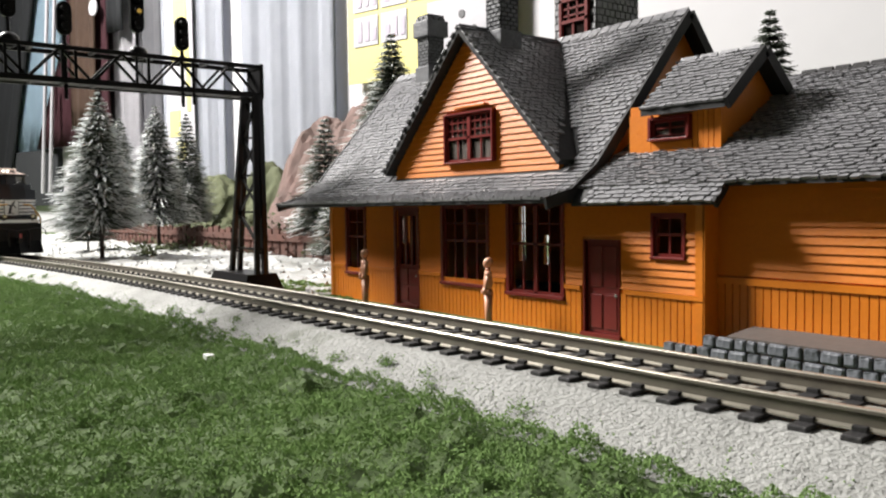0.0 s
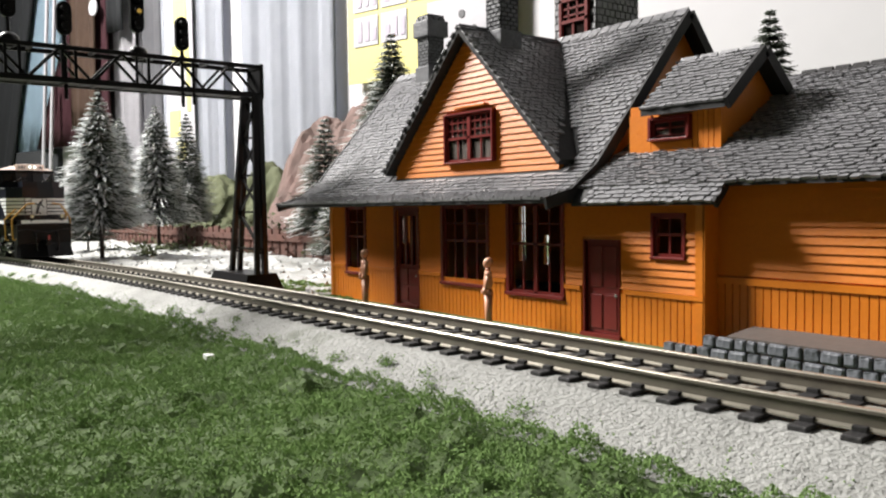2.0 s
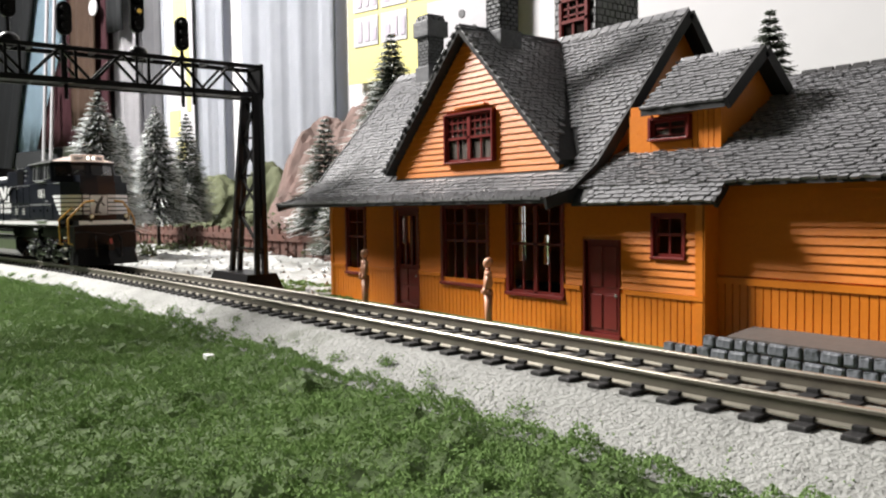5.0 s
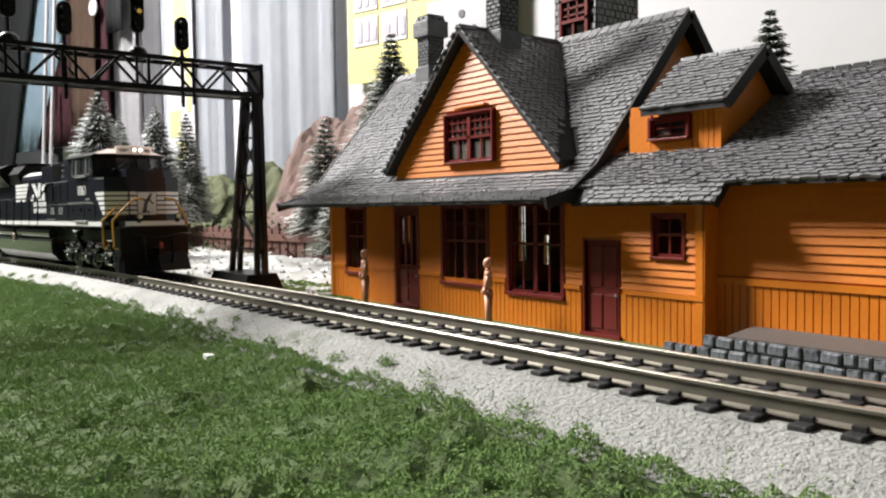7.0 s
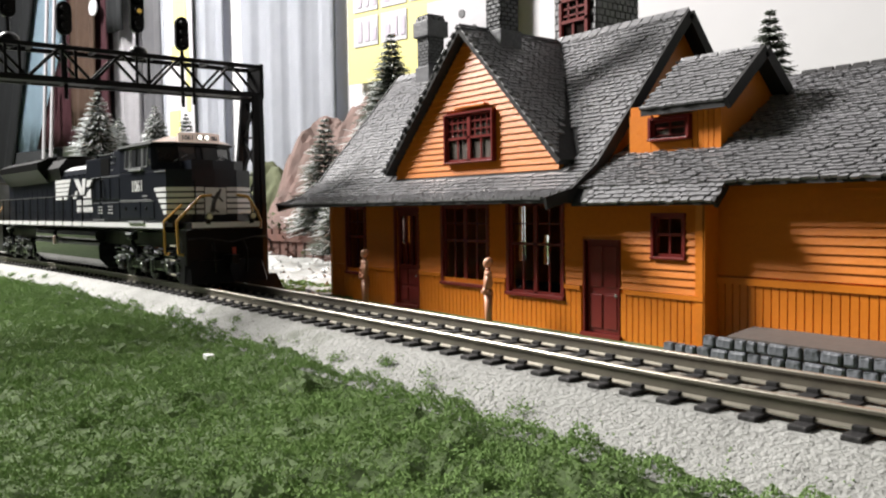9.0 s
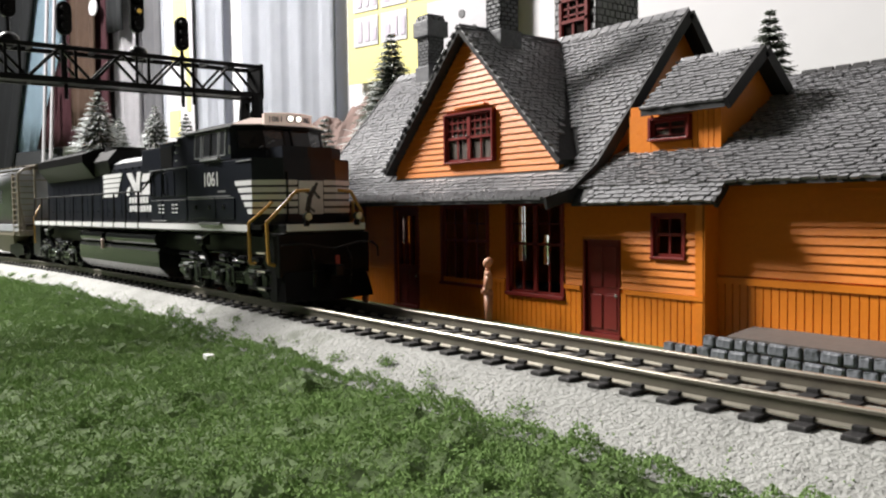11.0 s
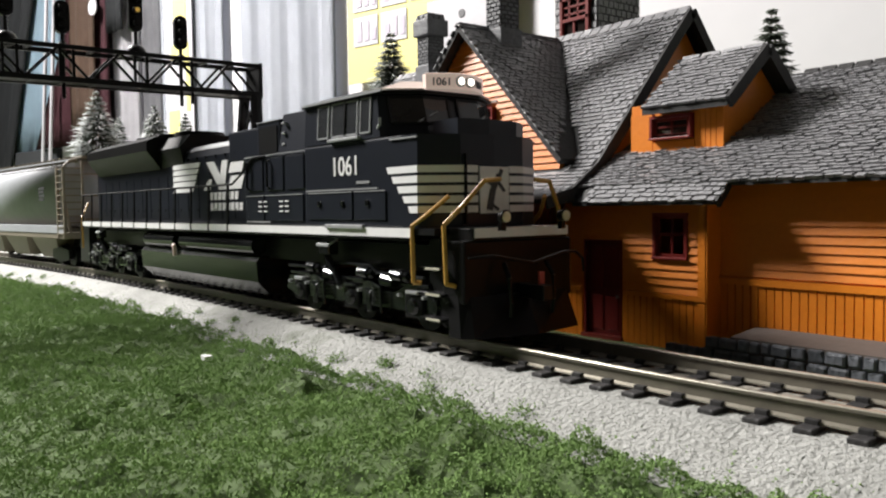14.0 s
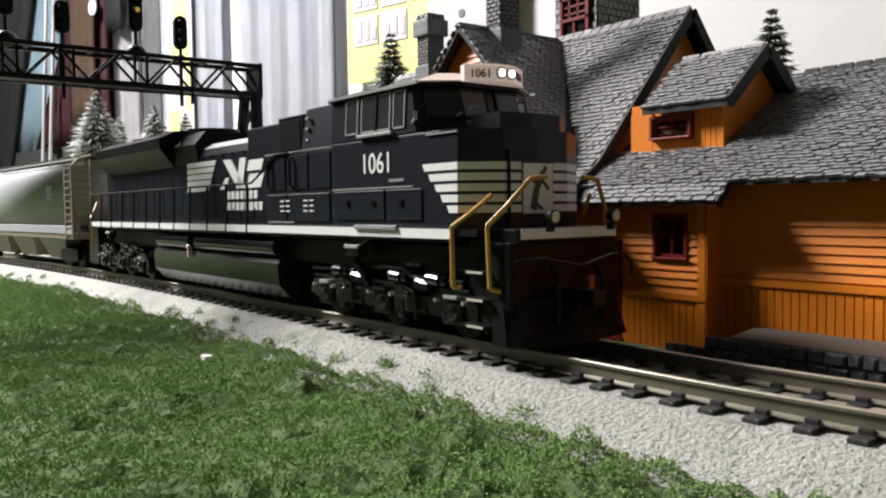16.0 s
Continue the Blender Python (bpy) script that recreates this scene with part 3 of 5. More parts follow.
    # stripes round the nose
    for k in range(5):
        z1 = 36.6 - k * 2.15
        z0 = z1 - 1.5
        back = 29.0 - k * 2.0
        for s in (-1, 1):
            bm = bmesh.new()
            e = 0.12
            outer = [(-back, s * (17 + e)), (-18.2, s * (17 + e)), (-13.5 + e, s * (9 + e)), (-13.2 + e, s * 4.6)]
            inner = [(-back, s * 16.6), (-18.4, s * 16.6), (-13.9, s * 8.8), (-13.7, s * 4.6)]
            for i in range(3):
                pts = [outer[i], outer[i + 1], inner[i + 1], inner[i]]
                plan_solid(pts, z0, z1, bm, None if i else [(-back - 0.7, s * (17 + e)), outer[1], inner[1], (-back - 0.7, s * 16.6)])
            part("nose_stripe", bm, WHITE, loco)
    part("emblem", box(-13.2, -12.85, -4.2, 4.2, 26.2, 36.4, bevel=0.1), WHITE, loco, "white nose panel with a dark rearing shape")
    em = bmesh.new()
    for a, b, w in (((-1.6, 27), (-0.6, 31.5), 1.6), ((-0.6, 31.5), (1.2, 34.5), 1.5), ((1.2, 34.2), (2.0, 35.8), 0.9), ((0.2, 32), (-2.4, 33.4), 0.9), ((1.0, 33), (2.8, 31), 0.7), ((-1.4, 28.5), (1.0, 27), 0.7)):
        lath((-12.75, a[0], a[1]), (-12.75, b[0], b[1]), w, 0.2, em, up=(1, 0, 0))
    part("emblem_shape", em, INK, loco)
    part("door_seam", box(-13.3, -12.7, -8.3, -7.9, 24, 39), BLACK, loco)
    # cabinets behind the cab
    part("cabinet", box(-104.5, -67, -16.4, 16.4, 23.3, 42.6, bevel=0.4), B, loco)
    part("upper_cabinet", plan_solid([(-88, -14), (-67, -14), (-67, 14), (-88, 14)], 42.4, 54.2, None, [(-88, -12), (-67, -12), (-67, 12), (-88, 12)]), B, loco)
    part("inverter_housing", box(-103, -88.6, -13, 13, 42.4, 53.2, bevel=0.5), B, loco)
    part("grille", box(-101.5, -90, -13.25, 13.25, 44, 51.5), CABROOF, loco, "dull black grille panels")
    part("blower_housing", box(-126, -103.4, -12, 12, 42.4, 52.2, bevel=0.6), B, loco)
    # hood with a rounded top
    hood = [(-11.6, 23.3), (-11.6, 46), (-10.6, 48.6), (-7.5, 50.2), (7.5, 50.2), (10.6, 48.6), (11.6, 46), (11.6, 23.3)]
    part("long_hood", prism(hood, "x", -276, -104), B, loco, "black long hood with doors")
    # silver cover on part of the hood top imitates its sheen by colour
    part("hood_roof_sheen", prism([(-10.9, 48.4), (-7.6, 50.5), (7.6, 50.5), (10.9, 48.4), (7.5, 49.6), (-7.5, 49.6)], "x", -168, -126), FRAME, loco, "sheen on the black hood roof, painted in silver grey")
    flare = [(-11.7, 43.6), (-17, 50.5), (-17, 54.2), (-11.5, 56.6), (11.5, 56.6), (17, 54.2), (17, 50.5), (11.7, 43.6)]
    part("radiator_housing", prism(flare, "x", -272, -190), CABROOF, loco, "dull black flared radiator housing")
    part("exhaust_housing", prism([(-11.7, 44), (-13, 50.4), (-9, 55.2), (9, 55.2), (13, 50.4), (11.7, 44)], "x", -190, -166), CABROOF, loco)
    for x in (-180, -205, -225, -245):
        part("roof_fan", bar((x, 0, 56.4 if x < -190 else 55), (x, 0, 58.0 if x < -190 else 57), 9.5, 9.0, 24), CABROOF, loco)
    # hood doors: thin proud panels with hinges
    x = -272
    while x < -108:
        for s in (-1, 1):
            y = s * 11.75
            part("hood_door", box(x, x + 9.2, min(s * 11.5, y), max(s * 11.5, y), 25, 40.5), B, loco)
        x += 10
    for s in (-1, 1):
        hz = bmesh.new()
        for i in range(20):
            for z in (27.5, 45.2):
                xx = -266 + i * 8
                box(xx, xx + 0.7, min(s * 11.4, s * 12.0), max(s * 11.4, s * 12.0), z, z + 0.8, hz)
        part("latch_row", hz, BLACK, loco, kind="stuff")
        # cabinet details
        for x0, x1, z0, z1 in ((-103, -92, 24.5, 31.5), (-90.5, -69, 24.5, 31.5), (-103, -92.5, 33, 42), (-90, -80, 33, 42), (-78, -68.5, 33, 42), (-65, -44, 25, 31.5), (-43, -30, 25, 31.5)):
            yy = 16.4 if x1 < -67 else 17.0
            part("side_panel", box(x0, x1, min(s * yy, s * (yy + 0.3)), max(s * yy, s * (yy + 0.3)), z0, z1, bevel=0.12), B, loco)
        # thin silver laths imitate the light caught by the panel edges
        for x0, x1, z in ((-103, -92, 31.6), (-90.5, -69, 31.6), (-65, -44, 31.6), (-43, -30, 31.6), (-103, -89, 53.0), (-88, -67.5, 42.9)):
            yy = 16.75 if x1 < -67 else 17.35
            part("panel_edge_highlight", lath((x0, s * (yy if z < 50 else 13.2), z), (x1, s * (yy if z < 50 else 13.2), z), 0.22, 0.22), FRAME, loco)
        for x in (-60, -49, -38):
            part("panel_latch", box(x, x + 1.4, min(s * 17.2, s * 17.7), max(s * 17.2, s * 17.7), 28.2, 29.6, bevel=0.2), TANK, loco)
        for z in (45.5, 48.5, 51.2):
            part("lifting_eye", box(-86, -84.4, min(s * 12.4, s * 13.8), max(s * 12.4, s * 13.8), z, z + 0.6, bevel=0.15), FRAME, loco)
        for x0 in (-101, -88):
            part("door_grab", rod([(x0, s * 16.6, 33.5), (x0, s * 17.5, 34), (x0, s * 17.5, 41), (x0, s * 16.6, 41.5)], 0.35), BLACK, loco)
        part("mirror", rod([(-33, s * 17, 45.6), (-30, s * 18.4, 46.2), (-30, s * 18.4, 47.6)], 0.35), FRAME, loco)
        lv = bmesh.new()
        for cx in (-95.0, -91.7, -82.0, -78.7):
            for k in range(3):
                box(cx, cx + 1.9, min(s * 16.6, s * 16.95), max(s * 16.6, s * 16.95), 27 + k * 1.35, 27.4 + k * 1.35, lv)
        part("louver_block", lv, WHITE, loco, "small white louver marks", kind="stuff")
        # silver lines stand in for lit edges of cabinet, cab and nose
        for x0, x1, z in ((-103, -88, 24.2), (-66, -33, 32.2), (-104, -88, 42.8), (-28, -18, 42.6)):
            yy = 16.7 if x1 < -67 else 17.2
            part("edge_rail_highlight", lath((x0, s * yy, z), (x1, s * yy, z), 0.35, 0.35), FRAME, loco)
        part("walkway_light", box(-55, -38, min(s * 17.7, s * 18.5), max(s * 17.7, s * 18.5), 22.9, 23.9, bevel=0.2), FRAME, loco)
        part("builder_plate", box(-42, -36.5, min(s * 17, s * 17.2), max(s * 17, s * 17.2), 33.4, 34.0), FRAME, loco)
        # handrail along the walkway
        hr = rod([(-281, s * 17.4, 35.4), (-112, s * 17.4, 35.4), (-106, s * 17.2, 38.0), (-98, s * 17, 42.5), (-90, s * 16.8, 42.7)], 0.33)
        part("handrail", hr, BLACK, loco)
        for i in range(12):
            xx = -280 + i * 15
            part("stanchion", lath((xx, s * 17.8, 20.8), (xx, s * 17.4, 35.4), 0.9, 0.5), BLACK, loco)
        # plain shapes for the side mark: five bars, two slanted blocks, two rows of small blocks
        y = s * 11.95

        def tile(quad, name="side_mark"):
            bm = bmesh.new()
            a = [bm.verts.new((px, y, pz)) for px, pz in quad]
            b = [bm.verts.new((px, y - s * 0.35, pz)) for px, pz in quad]
            bm.faces.new(a), bm.faces.new(b[::-1])
            for i in range(4):
                bm.faces.new((a[i], b[i], b[(i + 1) % 4], a[(i + 1) % 4]))
            return part(name, bm, WHITE, loco)
        for k in range(5):
            z = 44.2 - k * 2.1
            tile(((-176, z), (-150.5 - k * 1.5, z), (-152 - k * 1.5, z - 1.65), (-177, z - 1.65)))
        tile(((-145, 43.8), (-139, 43.8), (-128, 34.4), (-134, 34.4)))
        tile(((-132, 43.8), (-127.5, 43.8), (-130.5, 34.4), (-135, 34.4)))
        tile(((-143, 38), (-140.5, 38), (-142.5, 34.4), (-148, 34.4)))
        tile(((-124.5, 43.8), (-114.5, 43.8), (-117, 39.6), (-127, 39.6)))
        tile(((-125, 38.6), (-115, 38.6), (-117.5, 34.4), (-127.5, 34.4)))
        for r, n in ((0, 7), (1, 8)):
            for k in range(n):
                xx = -142 + k * 3.3
                z = 33.6 - r * 3.5
                tile(((xx, z), (xx + 2.3, z), (xx + 2.0, z - 2.5), (xx - 0.3, z - 2.5)), "lettering_bar")
    lettering("1061", 6.4, WHITE, loco, (-53.5, -17.1, 35.6), (1, 0, 0), (0, 0, 1))
    lettering("1061", 6.2, WHITE, loco, (-43, 17.1, 35.6), (-1, 0, 0), (0, 0, 1))
    # number boards and headlights
    vee = [(-27.4, -8.4), (-26.2, -8.4), (-22.7, -2.7), (-22.5, 0), (-22.7, 2.7), (-26.2, 8.4), (-27.4, 8.4)]
    nb = part("number_board_box", plan_solid(vee, 54.2, 57.5), BOARD, loco, "pale lit number board box over the windscreens")
    for z in (54.2, 57.5):
        part("board_rim", rod([(x, y, z) for x, y in vee[1:-1]], 0.22), BOARD, nb)
    lettering("1061", 2.35, INK, nb, (-25.45, -7.5, 55.0), (3.5, 5.7, 0), (0, 0, 1))
    lettering("1061", 2.35, INK, nb, (-22.75, 3.2, 55.0), (-3.5, 5.7, 0), (0, 0, 1))
    for y in (-1.5, 1.3):
        part("headlight", bar((-22.6, y, 55.9), (-21.8, y, 55.9), 0.9, 0.8, 16), LAMP, loco, "lit white headlight")
        part("headlight_rim", bar((-22.6, y, 55.9), (-22.0, y, 55.9), 1.25, 1.25, 16), FRAME, loco)
    for y in (-8.6, 8.6):
        part("ditch_light", bar((-1.6, y, 25.6), (0.1, y, 25.6), 1.1, 1.45, 16), BLACK, loco, "clear ditch light")
        part("ditch_light_lens", ball(0.2, y, 25.6, 0.4, 1.15, 1.15), LENS, loco)
        part("ditch_bracket", lath((-1.2, y, 22.8), (-1.2, y, 24.4), 1.2, 1.2), BLACK, loco)
    # front: anticlimber, pilot, plow, coupler, steps
    part("anticlimber", box(-13, -4.2, -13.6, 13.6, 20.8, 23.4, bevel=0.3), BLACK, loco)
    part("anticlimber_stripe", box(-4.3, -3.9, -13.4, 13.4, 21.4, 23.4), WHITE, loco, "white anticlimber stripe")
    part("pilot", box(-12, -5, -15.5, 15.5, 8, 20.8, bevel=0.4), CABROOF, loco)
    plow = [(-5, -16.5), (-2.4, -15), (0.6, 0), (-2.4, 15), (-5, 16.5), (-9, 16.5), (-9, -16.5)]
    part("snow_plow", plan_solid(plow, 1.2, 9.5, None, [(-7, -15.5), (-5, -14), (-3.5, 0), (-5, 14), (-7, 15.5), (-10, 15.5), (-10, -15.5)]), CABROOF, loco)
    cp = box(-5, 1.2, -1.3, 1.3, 8.6, 11.4, bevel=0.3)
    box(0.4, 4.0, -2.2, 0.6, 8.4, 11.6, cp, bevel=0.3)
    part("coupler", cp, BLACK, loco)
    part("rear_coupler", box(-306, -296, -1.4, 1.4, 8.6, 11.4, bevel=0.3), BLACK, loco)
    part("coupler_lever", box(0.9, 1.4, -0.6, 0.8, 11.4, 14.2, bevel=0.1), RED, loco, "small red lever")
    for s in (-1, 1):
        st = part("step_well", box(-19, -10.5, min(s * 10, s * 13.5), max(s * 10, s * 13.5), 3.2, 21), BLACK, loco)
        for z in (4.0, 9.2, 14.6):
            part("step", box(-18.5, -10.5, min(s * 13.2, s * 17), max(s * 13.2, s * 17), z, z + 0.6), BLACK, st)
            part("step_edge", box(-15.8, -11, min(s * 16.9, s * 17.2), max(s * 16.9, s * 17.2), z + 0.15, z + 0.6), CREAM, st, "pale step edge")
        part("grab_iron", rod([(-18.6, s * 16.2, 11.6), (-19.3, s * 17.6, 11.8), (-19.3, s * 17.8, 23.8), (-15.5, s * 16.6, 26.2), (-11.5, s * 14, 30.0)], 0.5, 8), GOLD, loco, "ochre handrail beside the steps")
        part("grab_iron", rod([(-7.5, s * 15.4, 11.6), (-9.4, s * 16.6, 12), (-9.8, s * 16.8, 24), (-7.6, s * 14.2, 27.4), (-5.5, s * 9.4, 33), (-5.6, s * 5, 33.4)], 0.5, 8), GOLD, loco, "ochre handrail beside the steps")
        part("air_hose", rod([(-3.5, s * 6, 16), (-1.5, s * 6.4, 13), (-1.2, s * 6.2, 8), (-1.6, s * 6, 5)], 0.5), BLACK, loco)
        part("grab_iron", rod([(-283, s * 17.2, 11), (-283, s * 17.4, 25), (-288, s * 13, 32)], 0.45, 8), GOLD, loco, "ochre handrail beside the steps")
    part("uncoupling_bar", rod([(-3.5, -15.5, 17.5), (-2, -10, 17.8), (-1.2, 0, 16), (-2, 10, 17.8), (-3.5, 15.5, 17.5), (-3, 17.2, 16), (-3, 17.4, 13)], 0.3), BLACK, loco)


build_loco()


def build_hopper():
    h = thing("covered_hopper_car", 0, 0, 0, "light grey covered hopper wagon with rounded sides", "freight wagon")
    L = 205
    half = [(17.5 * math.sin(a) ** 0.75, 36.5 - 17.5 * math.cos(a)) for a in [radians(28 + 152 * i / 26) for i in range(27)]]
    prof = [(-y, z) for y, z in half] + [(y, z) for y, z in reversed(half)][1:]
    bm = prism(prof, "x", -L + 14, -14)
    for v in bm.verts:
        if v.co.z < 30:
            v.co.x += (10 if v.co.x < -100 else -10) * (30 - v.co.z) / 11
    part("body", bm, HOPPER, h, "light grey rounded hopper body", smooth=True)
    part("sill", box(-L, 0, -17, 17, 14.5, 17.5, bevel=0.3), HOPEND, h, "brown grey side sill")
    for s in (-1, 1):
        part("side_sill", box(-L + 2, -2, min(s * 16.6, s * 17.4), max(s * 16.6, s * 17.4), 17.0, 21.2, bevel=0.3), HOPPER, h)
        for k in range(4):
            part("data_block", box(-39, -31 + (k % 2) * 1.5, min(s * 17.3, s * 17.6), max(s * 17.3, s * 17.6), 34.0 + k * 1.9, 35.2 + k * 1.9), INK, h)
        for x in (-1.5, -11):
            part("corner_post", lath((x, s * 17, 14.5), (x, s * 17, 50.5), 1.2, 1.2), HOPEND, h)
        for k in range(11):
            part("ladder_rung", lath((-11, s * 17.5, 17 + k * 3.2), (-1.5, s * 17.5, 17 + k * 3.2), 0.5, 0.5), HOPEND, h)
        part("slope_brace", lath((-2, s * 14, 17), (-15, s * 14, 40), 1.4, 1.4), HOPEND, h)
    for y in (-8, 0.5, 8.5):
        part("end_post", lath((-1.6, y, 15), (-1.6, y, 53.4 if abs(y) > 2 else 47), 1.0, 1.0), HOPEND, h)
    for z in range(10):
        part("end_rung", lath((-1.4, -17, 19 + z * 3.4), (-1.4, -8, 19 + z * 3.4), 0.6, 0.6), HOPEND, h)
    for z in (24, 36, 46.8):
        part("end_rung", lath((-1.4, -8, z), (-1.4, 8.5, z), 0.7, 0.7), HOPEND, h)
    part("end_arch", rod([(-1.6, -17, 50), (-1.6, -14, 53.2), (-1.6, -8, 55), (-1.6, 8, 55), (-1.6, 14, 53.2), (-1.6, 17, 50)], 0.6), HOPEND, h)
    part("brake_wheel", bar((-0.8, 4, 40), (-0.2, 4, 40), 4.0, 4.0, 20), BLACK, h)
    rb = box(-L, 0, -8, 8, 55.4, 55.9)
    part("roof_walk", rb, HOPEND, h, "brown grey roof walkway")
    for s in (-1, 1):
        part("roof_rail", lath((-L, s * 12.4, 53.8), (-4, s * 12.4, 53.8), 0.8, 0.8), HOPPER, h)
        for i in range(22):
            part("walk_support", box(-L + 4 + i * 9, -L + 5.4 + i * 9, min(s * 7, s * 12.6), max(s * 7, s * 12.6), 52.8, 55.4), HOPEND, h)
    part("centre_sill", box(-L, 0, -3.5, 3.5, 8, 15), BLACK, h)
    for x in (-50, -102, -154):
        part("bay", plan_solid([(x - 14, -9), (x + 14, -9), (x + 14, 9), (x - 14, 9)], 3.5, 20, None, [(x - 25, -15), (x + 25, -15), (x + 25, 15), (x - 25, 15)]), HOPEND, h)
    part("coupler", box(0, 5, -1.4, 1.4, 8.6, 11.4), BLACK, h)
    for cx in (-22, -L + 22):
        f = part("truck_frame", box(cx - 3, cx + 3, -10, 10, 5, 9), BLACK, h)
        for s in (-1, 1):
            part("sideframe", prism([(cx - 13, 4), (cx - 12, 8.5), (cx - 4, 9.5), (cx + 4, 9.5), (cx + 12, 8.5), (cx + 13, 4), (cx + 4, 2.6), (cx - 4, 2.6)], "y", min(s * 11, s * 13), max(s * 11, s * 13)), BLACK, f)
        for ax in (-10, 10):
            WHEELS.append((wheelset(h, cx + ax, 5.2), cx + ax, 5.2))
    return h


hopper = build_hopper()
# ---------------------------------------------------------------- station
station = thing("station_building", -190, 60, GZ, "orange clapboard model railway station with grey shingle roofs", "building")
WY, TOPZ = 42.0, 30.4
GLASS = glass("clear_window_glass")


def wall_with_holes(axis, at0, at1, lo, hi, z0, z1, holes, parent, name="wall"):
    """A wall as ONE mesh, built round its openings (lo, hi, z0, z1)."""
    bm = bmesh.new()
    us = sorted({lo, hi, *[v for h in holes for v in h[:2]]})
    zs = sorted({z0, z1, *[v for h in holes for v in h[2:]]})

    def full(i, j):
        if not (0 <= i < len(us) - 1 and 0 <= j < len(zs) - 1):
            return False
        u, z = (us[i] + us[i + 1]) / 2, (zs[j] + zs[j + 1]) / 2
        return not any(h[0] < u < h[1] and h[2] < z < h[3] for h in holes)
    vs = {}

    def v(i, j, k):
        key = (i, j, k)
        if key not in vs:
            d = (at0, at1)[k]
            vs[key] = bm.verts.new((us[i], d, zs[j]) if axis == "x" else (d, us[i], zs[j]))
        return vs[key]
    for i in range(len(us) - 1):
        for j in range(len(zs) - 1):
            if not full(i, j):
                continue
            for k in (0, 1):
                bm.faces.new([v(a, b, k) for a, b in ((i, j), (i + 1, j), (i + 1, j + 1), (i, j + 1))])
            for di, dj, e in ((-1, 0, ((i, j), (i, j + 1))), (1, 0, ((i + 1, j), (i + 1, j + 1))), (0, -1, ((i, j), (i + 1, j))), (0, 1, ((i, j + 1), (i + 1, j + 1)))):
                if not full(i + di, j + dj):
                    bm.faces.new([v(*e[0], 0), v(*e[1], 0), v(*e[1], 1), v(*e[0], 1)])
    return part(name, bm, ORANGE, parent)


# openings in the front: x0, x1, z0, z1
W1, D1, W2, W3, D2, W4 = (-267, -254.8, 4.0, 28), (-233.9, -221.6, GZ + 1, 27), (-206.9, -185.5, 4.0, 28), (-175.3, -154.4, 3.0, 28.5), (-145.8, -134.4, GZ + 1, 18.5), (-123.6, -115.2, 15.2, 25.0)
HOLES = [W1, D1, W2, W3, D2, W4]
front = wall_with_holes("x", WY, WY + 2, -279, -109.6, GZ, TOPZ, HOLES, station)
wall_with_holes("x", 135, 137, -279, 58, GZ, TOPZ, [(-271.5, -267.3, 3, 28), (-255.5, -252, 2, 15), (-197, -194, 9, 21)], station)
wall_with_holes("y", -279, -277, WY + 2, 135, GZ, TOPZ, [(72, 77.5, 13, 26)], station)
side = part("wall", box(-111.6, -109.6, WY + 2, 49, GZ, 33), ORANGE, station)
wing_wall = part("wall", box(-109.6, 60, 47, 49, GZ, 35.2), ORANGE, station)
part("wall", box(58, 60, 49, 135, GZ, 34), ORANGE, station)
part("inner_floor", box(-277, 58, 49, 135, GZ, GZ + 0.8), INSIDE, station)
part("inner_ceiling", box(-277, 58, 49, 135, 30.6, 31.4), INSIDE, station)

MAIN = [(28, 29.6), (38, 32), (48, 39), (88.5, 85.2)]


def slab(profile, x0, x1, thick, label=""):
    low = [(y, z - thick) for y, z in reversed(profile)]
    return part("roof", prism(list(profile) + low, "x", x0, x1), SLATE_BROWN, station, label)


main_front = slab(MAIN, -298, -147, 1.0, "grey shingle roof")
slab([(177 - y, z) for y, z in MAIN][::-1], -298, -147, 1.0, "grey shingle roof")
wing_front = slab([(40.4, 32.5), (88.5, 61.2)], -146.8, 62, 0.9, "grey shingle roof")
slab([(88.5, 61.2), (136, 32.9)], -146.8, 62, 0.9, "grey shingle roof")
ext_front = slab([(36.8, 28.4), (41.0, 32.9)], -146, -103.4, 0.9, "grey shingle roof")
for x0, x1 in ((-153, -151), (-279, -277)):
    part("gable_wall", prism([(WY + 3, TOPZ), (135, TOPZ), (129, 35.5), (88.5, 82.4), (48, 35.5)], "x", x0, x1), ORANGE, station)
# front cross gable with its roof and barge boards
GX, GT, GH, GB = -199.4, 84.5, 43.6, 40.5
gable = part("gable_wall", prism([(GX - 40, 37), (GX + 40, 37), (GX + 40, 41), (GX, 81.2), (GX - 40, 41)], "y", 46.4, 48), ORANGE, station, "orange clapboard front gable")
gable_roof = []
for s in (-1, 1):
    q = [(GX, GT), (GX + s * GH, GB), (GX + s * (GH - 1.2), GB - 1.4), (GX, GT - 2.2)]
    gable_roof.append(part("roof", prism(q, "y", 43.2, 88), SLATE_BROWN, station, "grey shingle gable roof"))
    q = [(GX, GT - 0.1), (GX + s * (GH + 0.1), GB - 0.2), (GX + s * (GH - 1.1), GB - 1.3), (GX, GT - 2.3)]
    part("barge_board", prism(q, "y", 42.8, 43.8), SLATE_BROWN, station, "dark grey barge board")
# clerestory between main house and wing
clear_wall = part("wall", box(-141.5, -114, 55, 57, 38, 53.5), ORANGE, station)
part("gable_wall", prism([(55, 38), (79, 50), (79, 54), (67.5, 64), (55, 53)], "x", -116, -114), ORANGE, station)
clear_roof = slab([(51, 52.2), (67.5, 66)], -135, -110.5, 1.8, "grey shingle roof")
slab([(67.5, 66), (84, 52.2)], -135, -110.5, 1.8, "grey shingle roof")
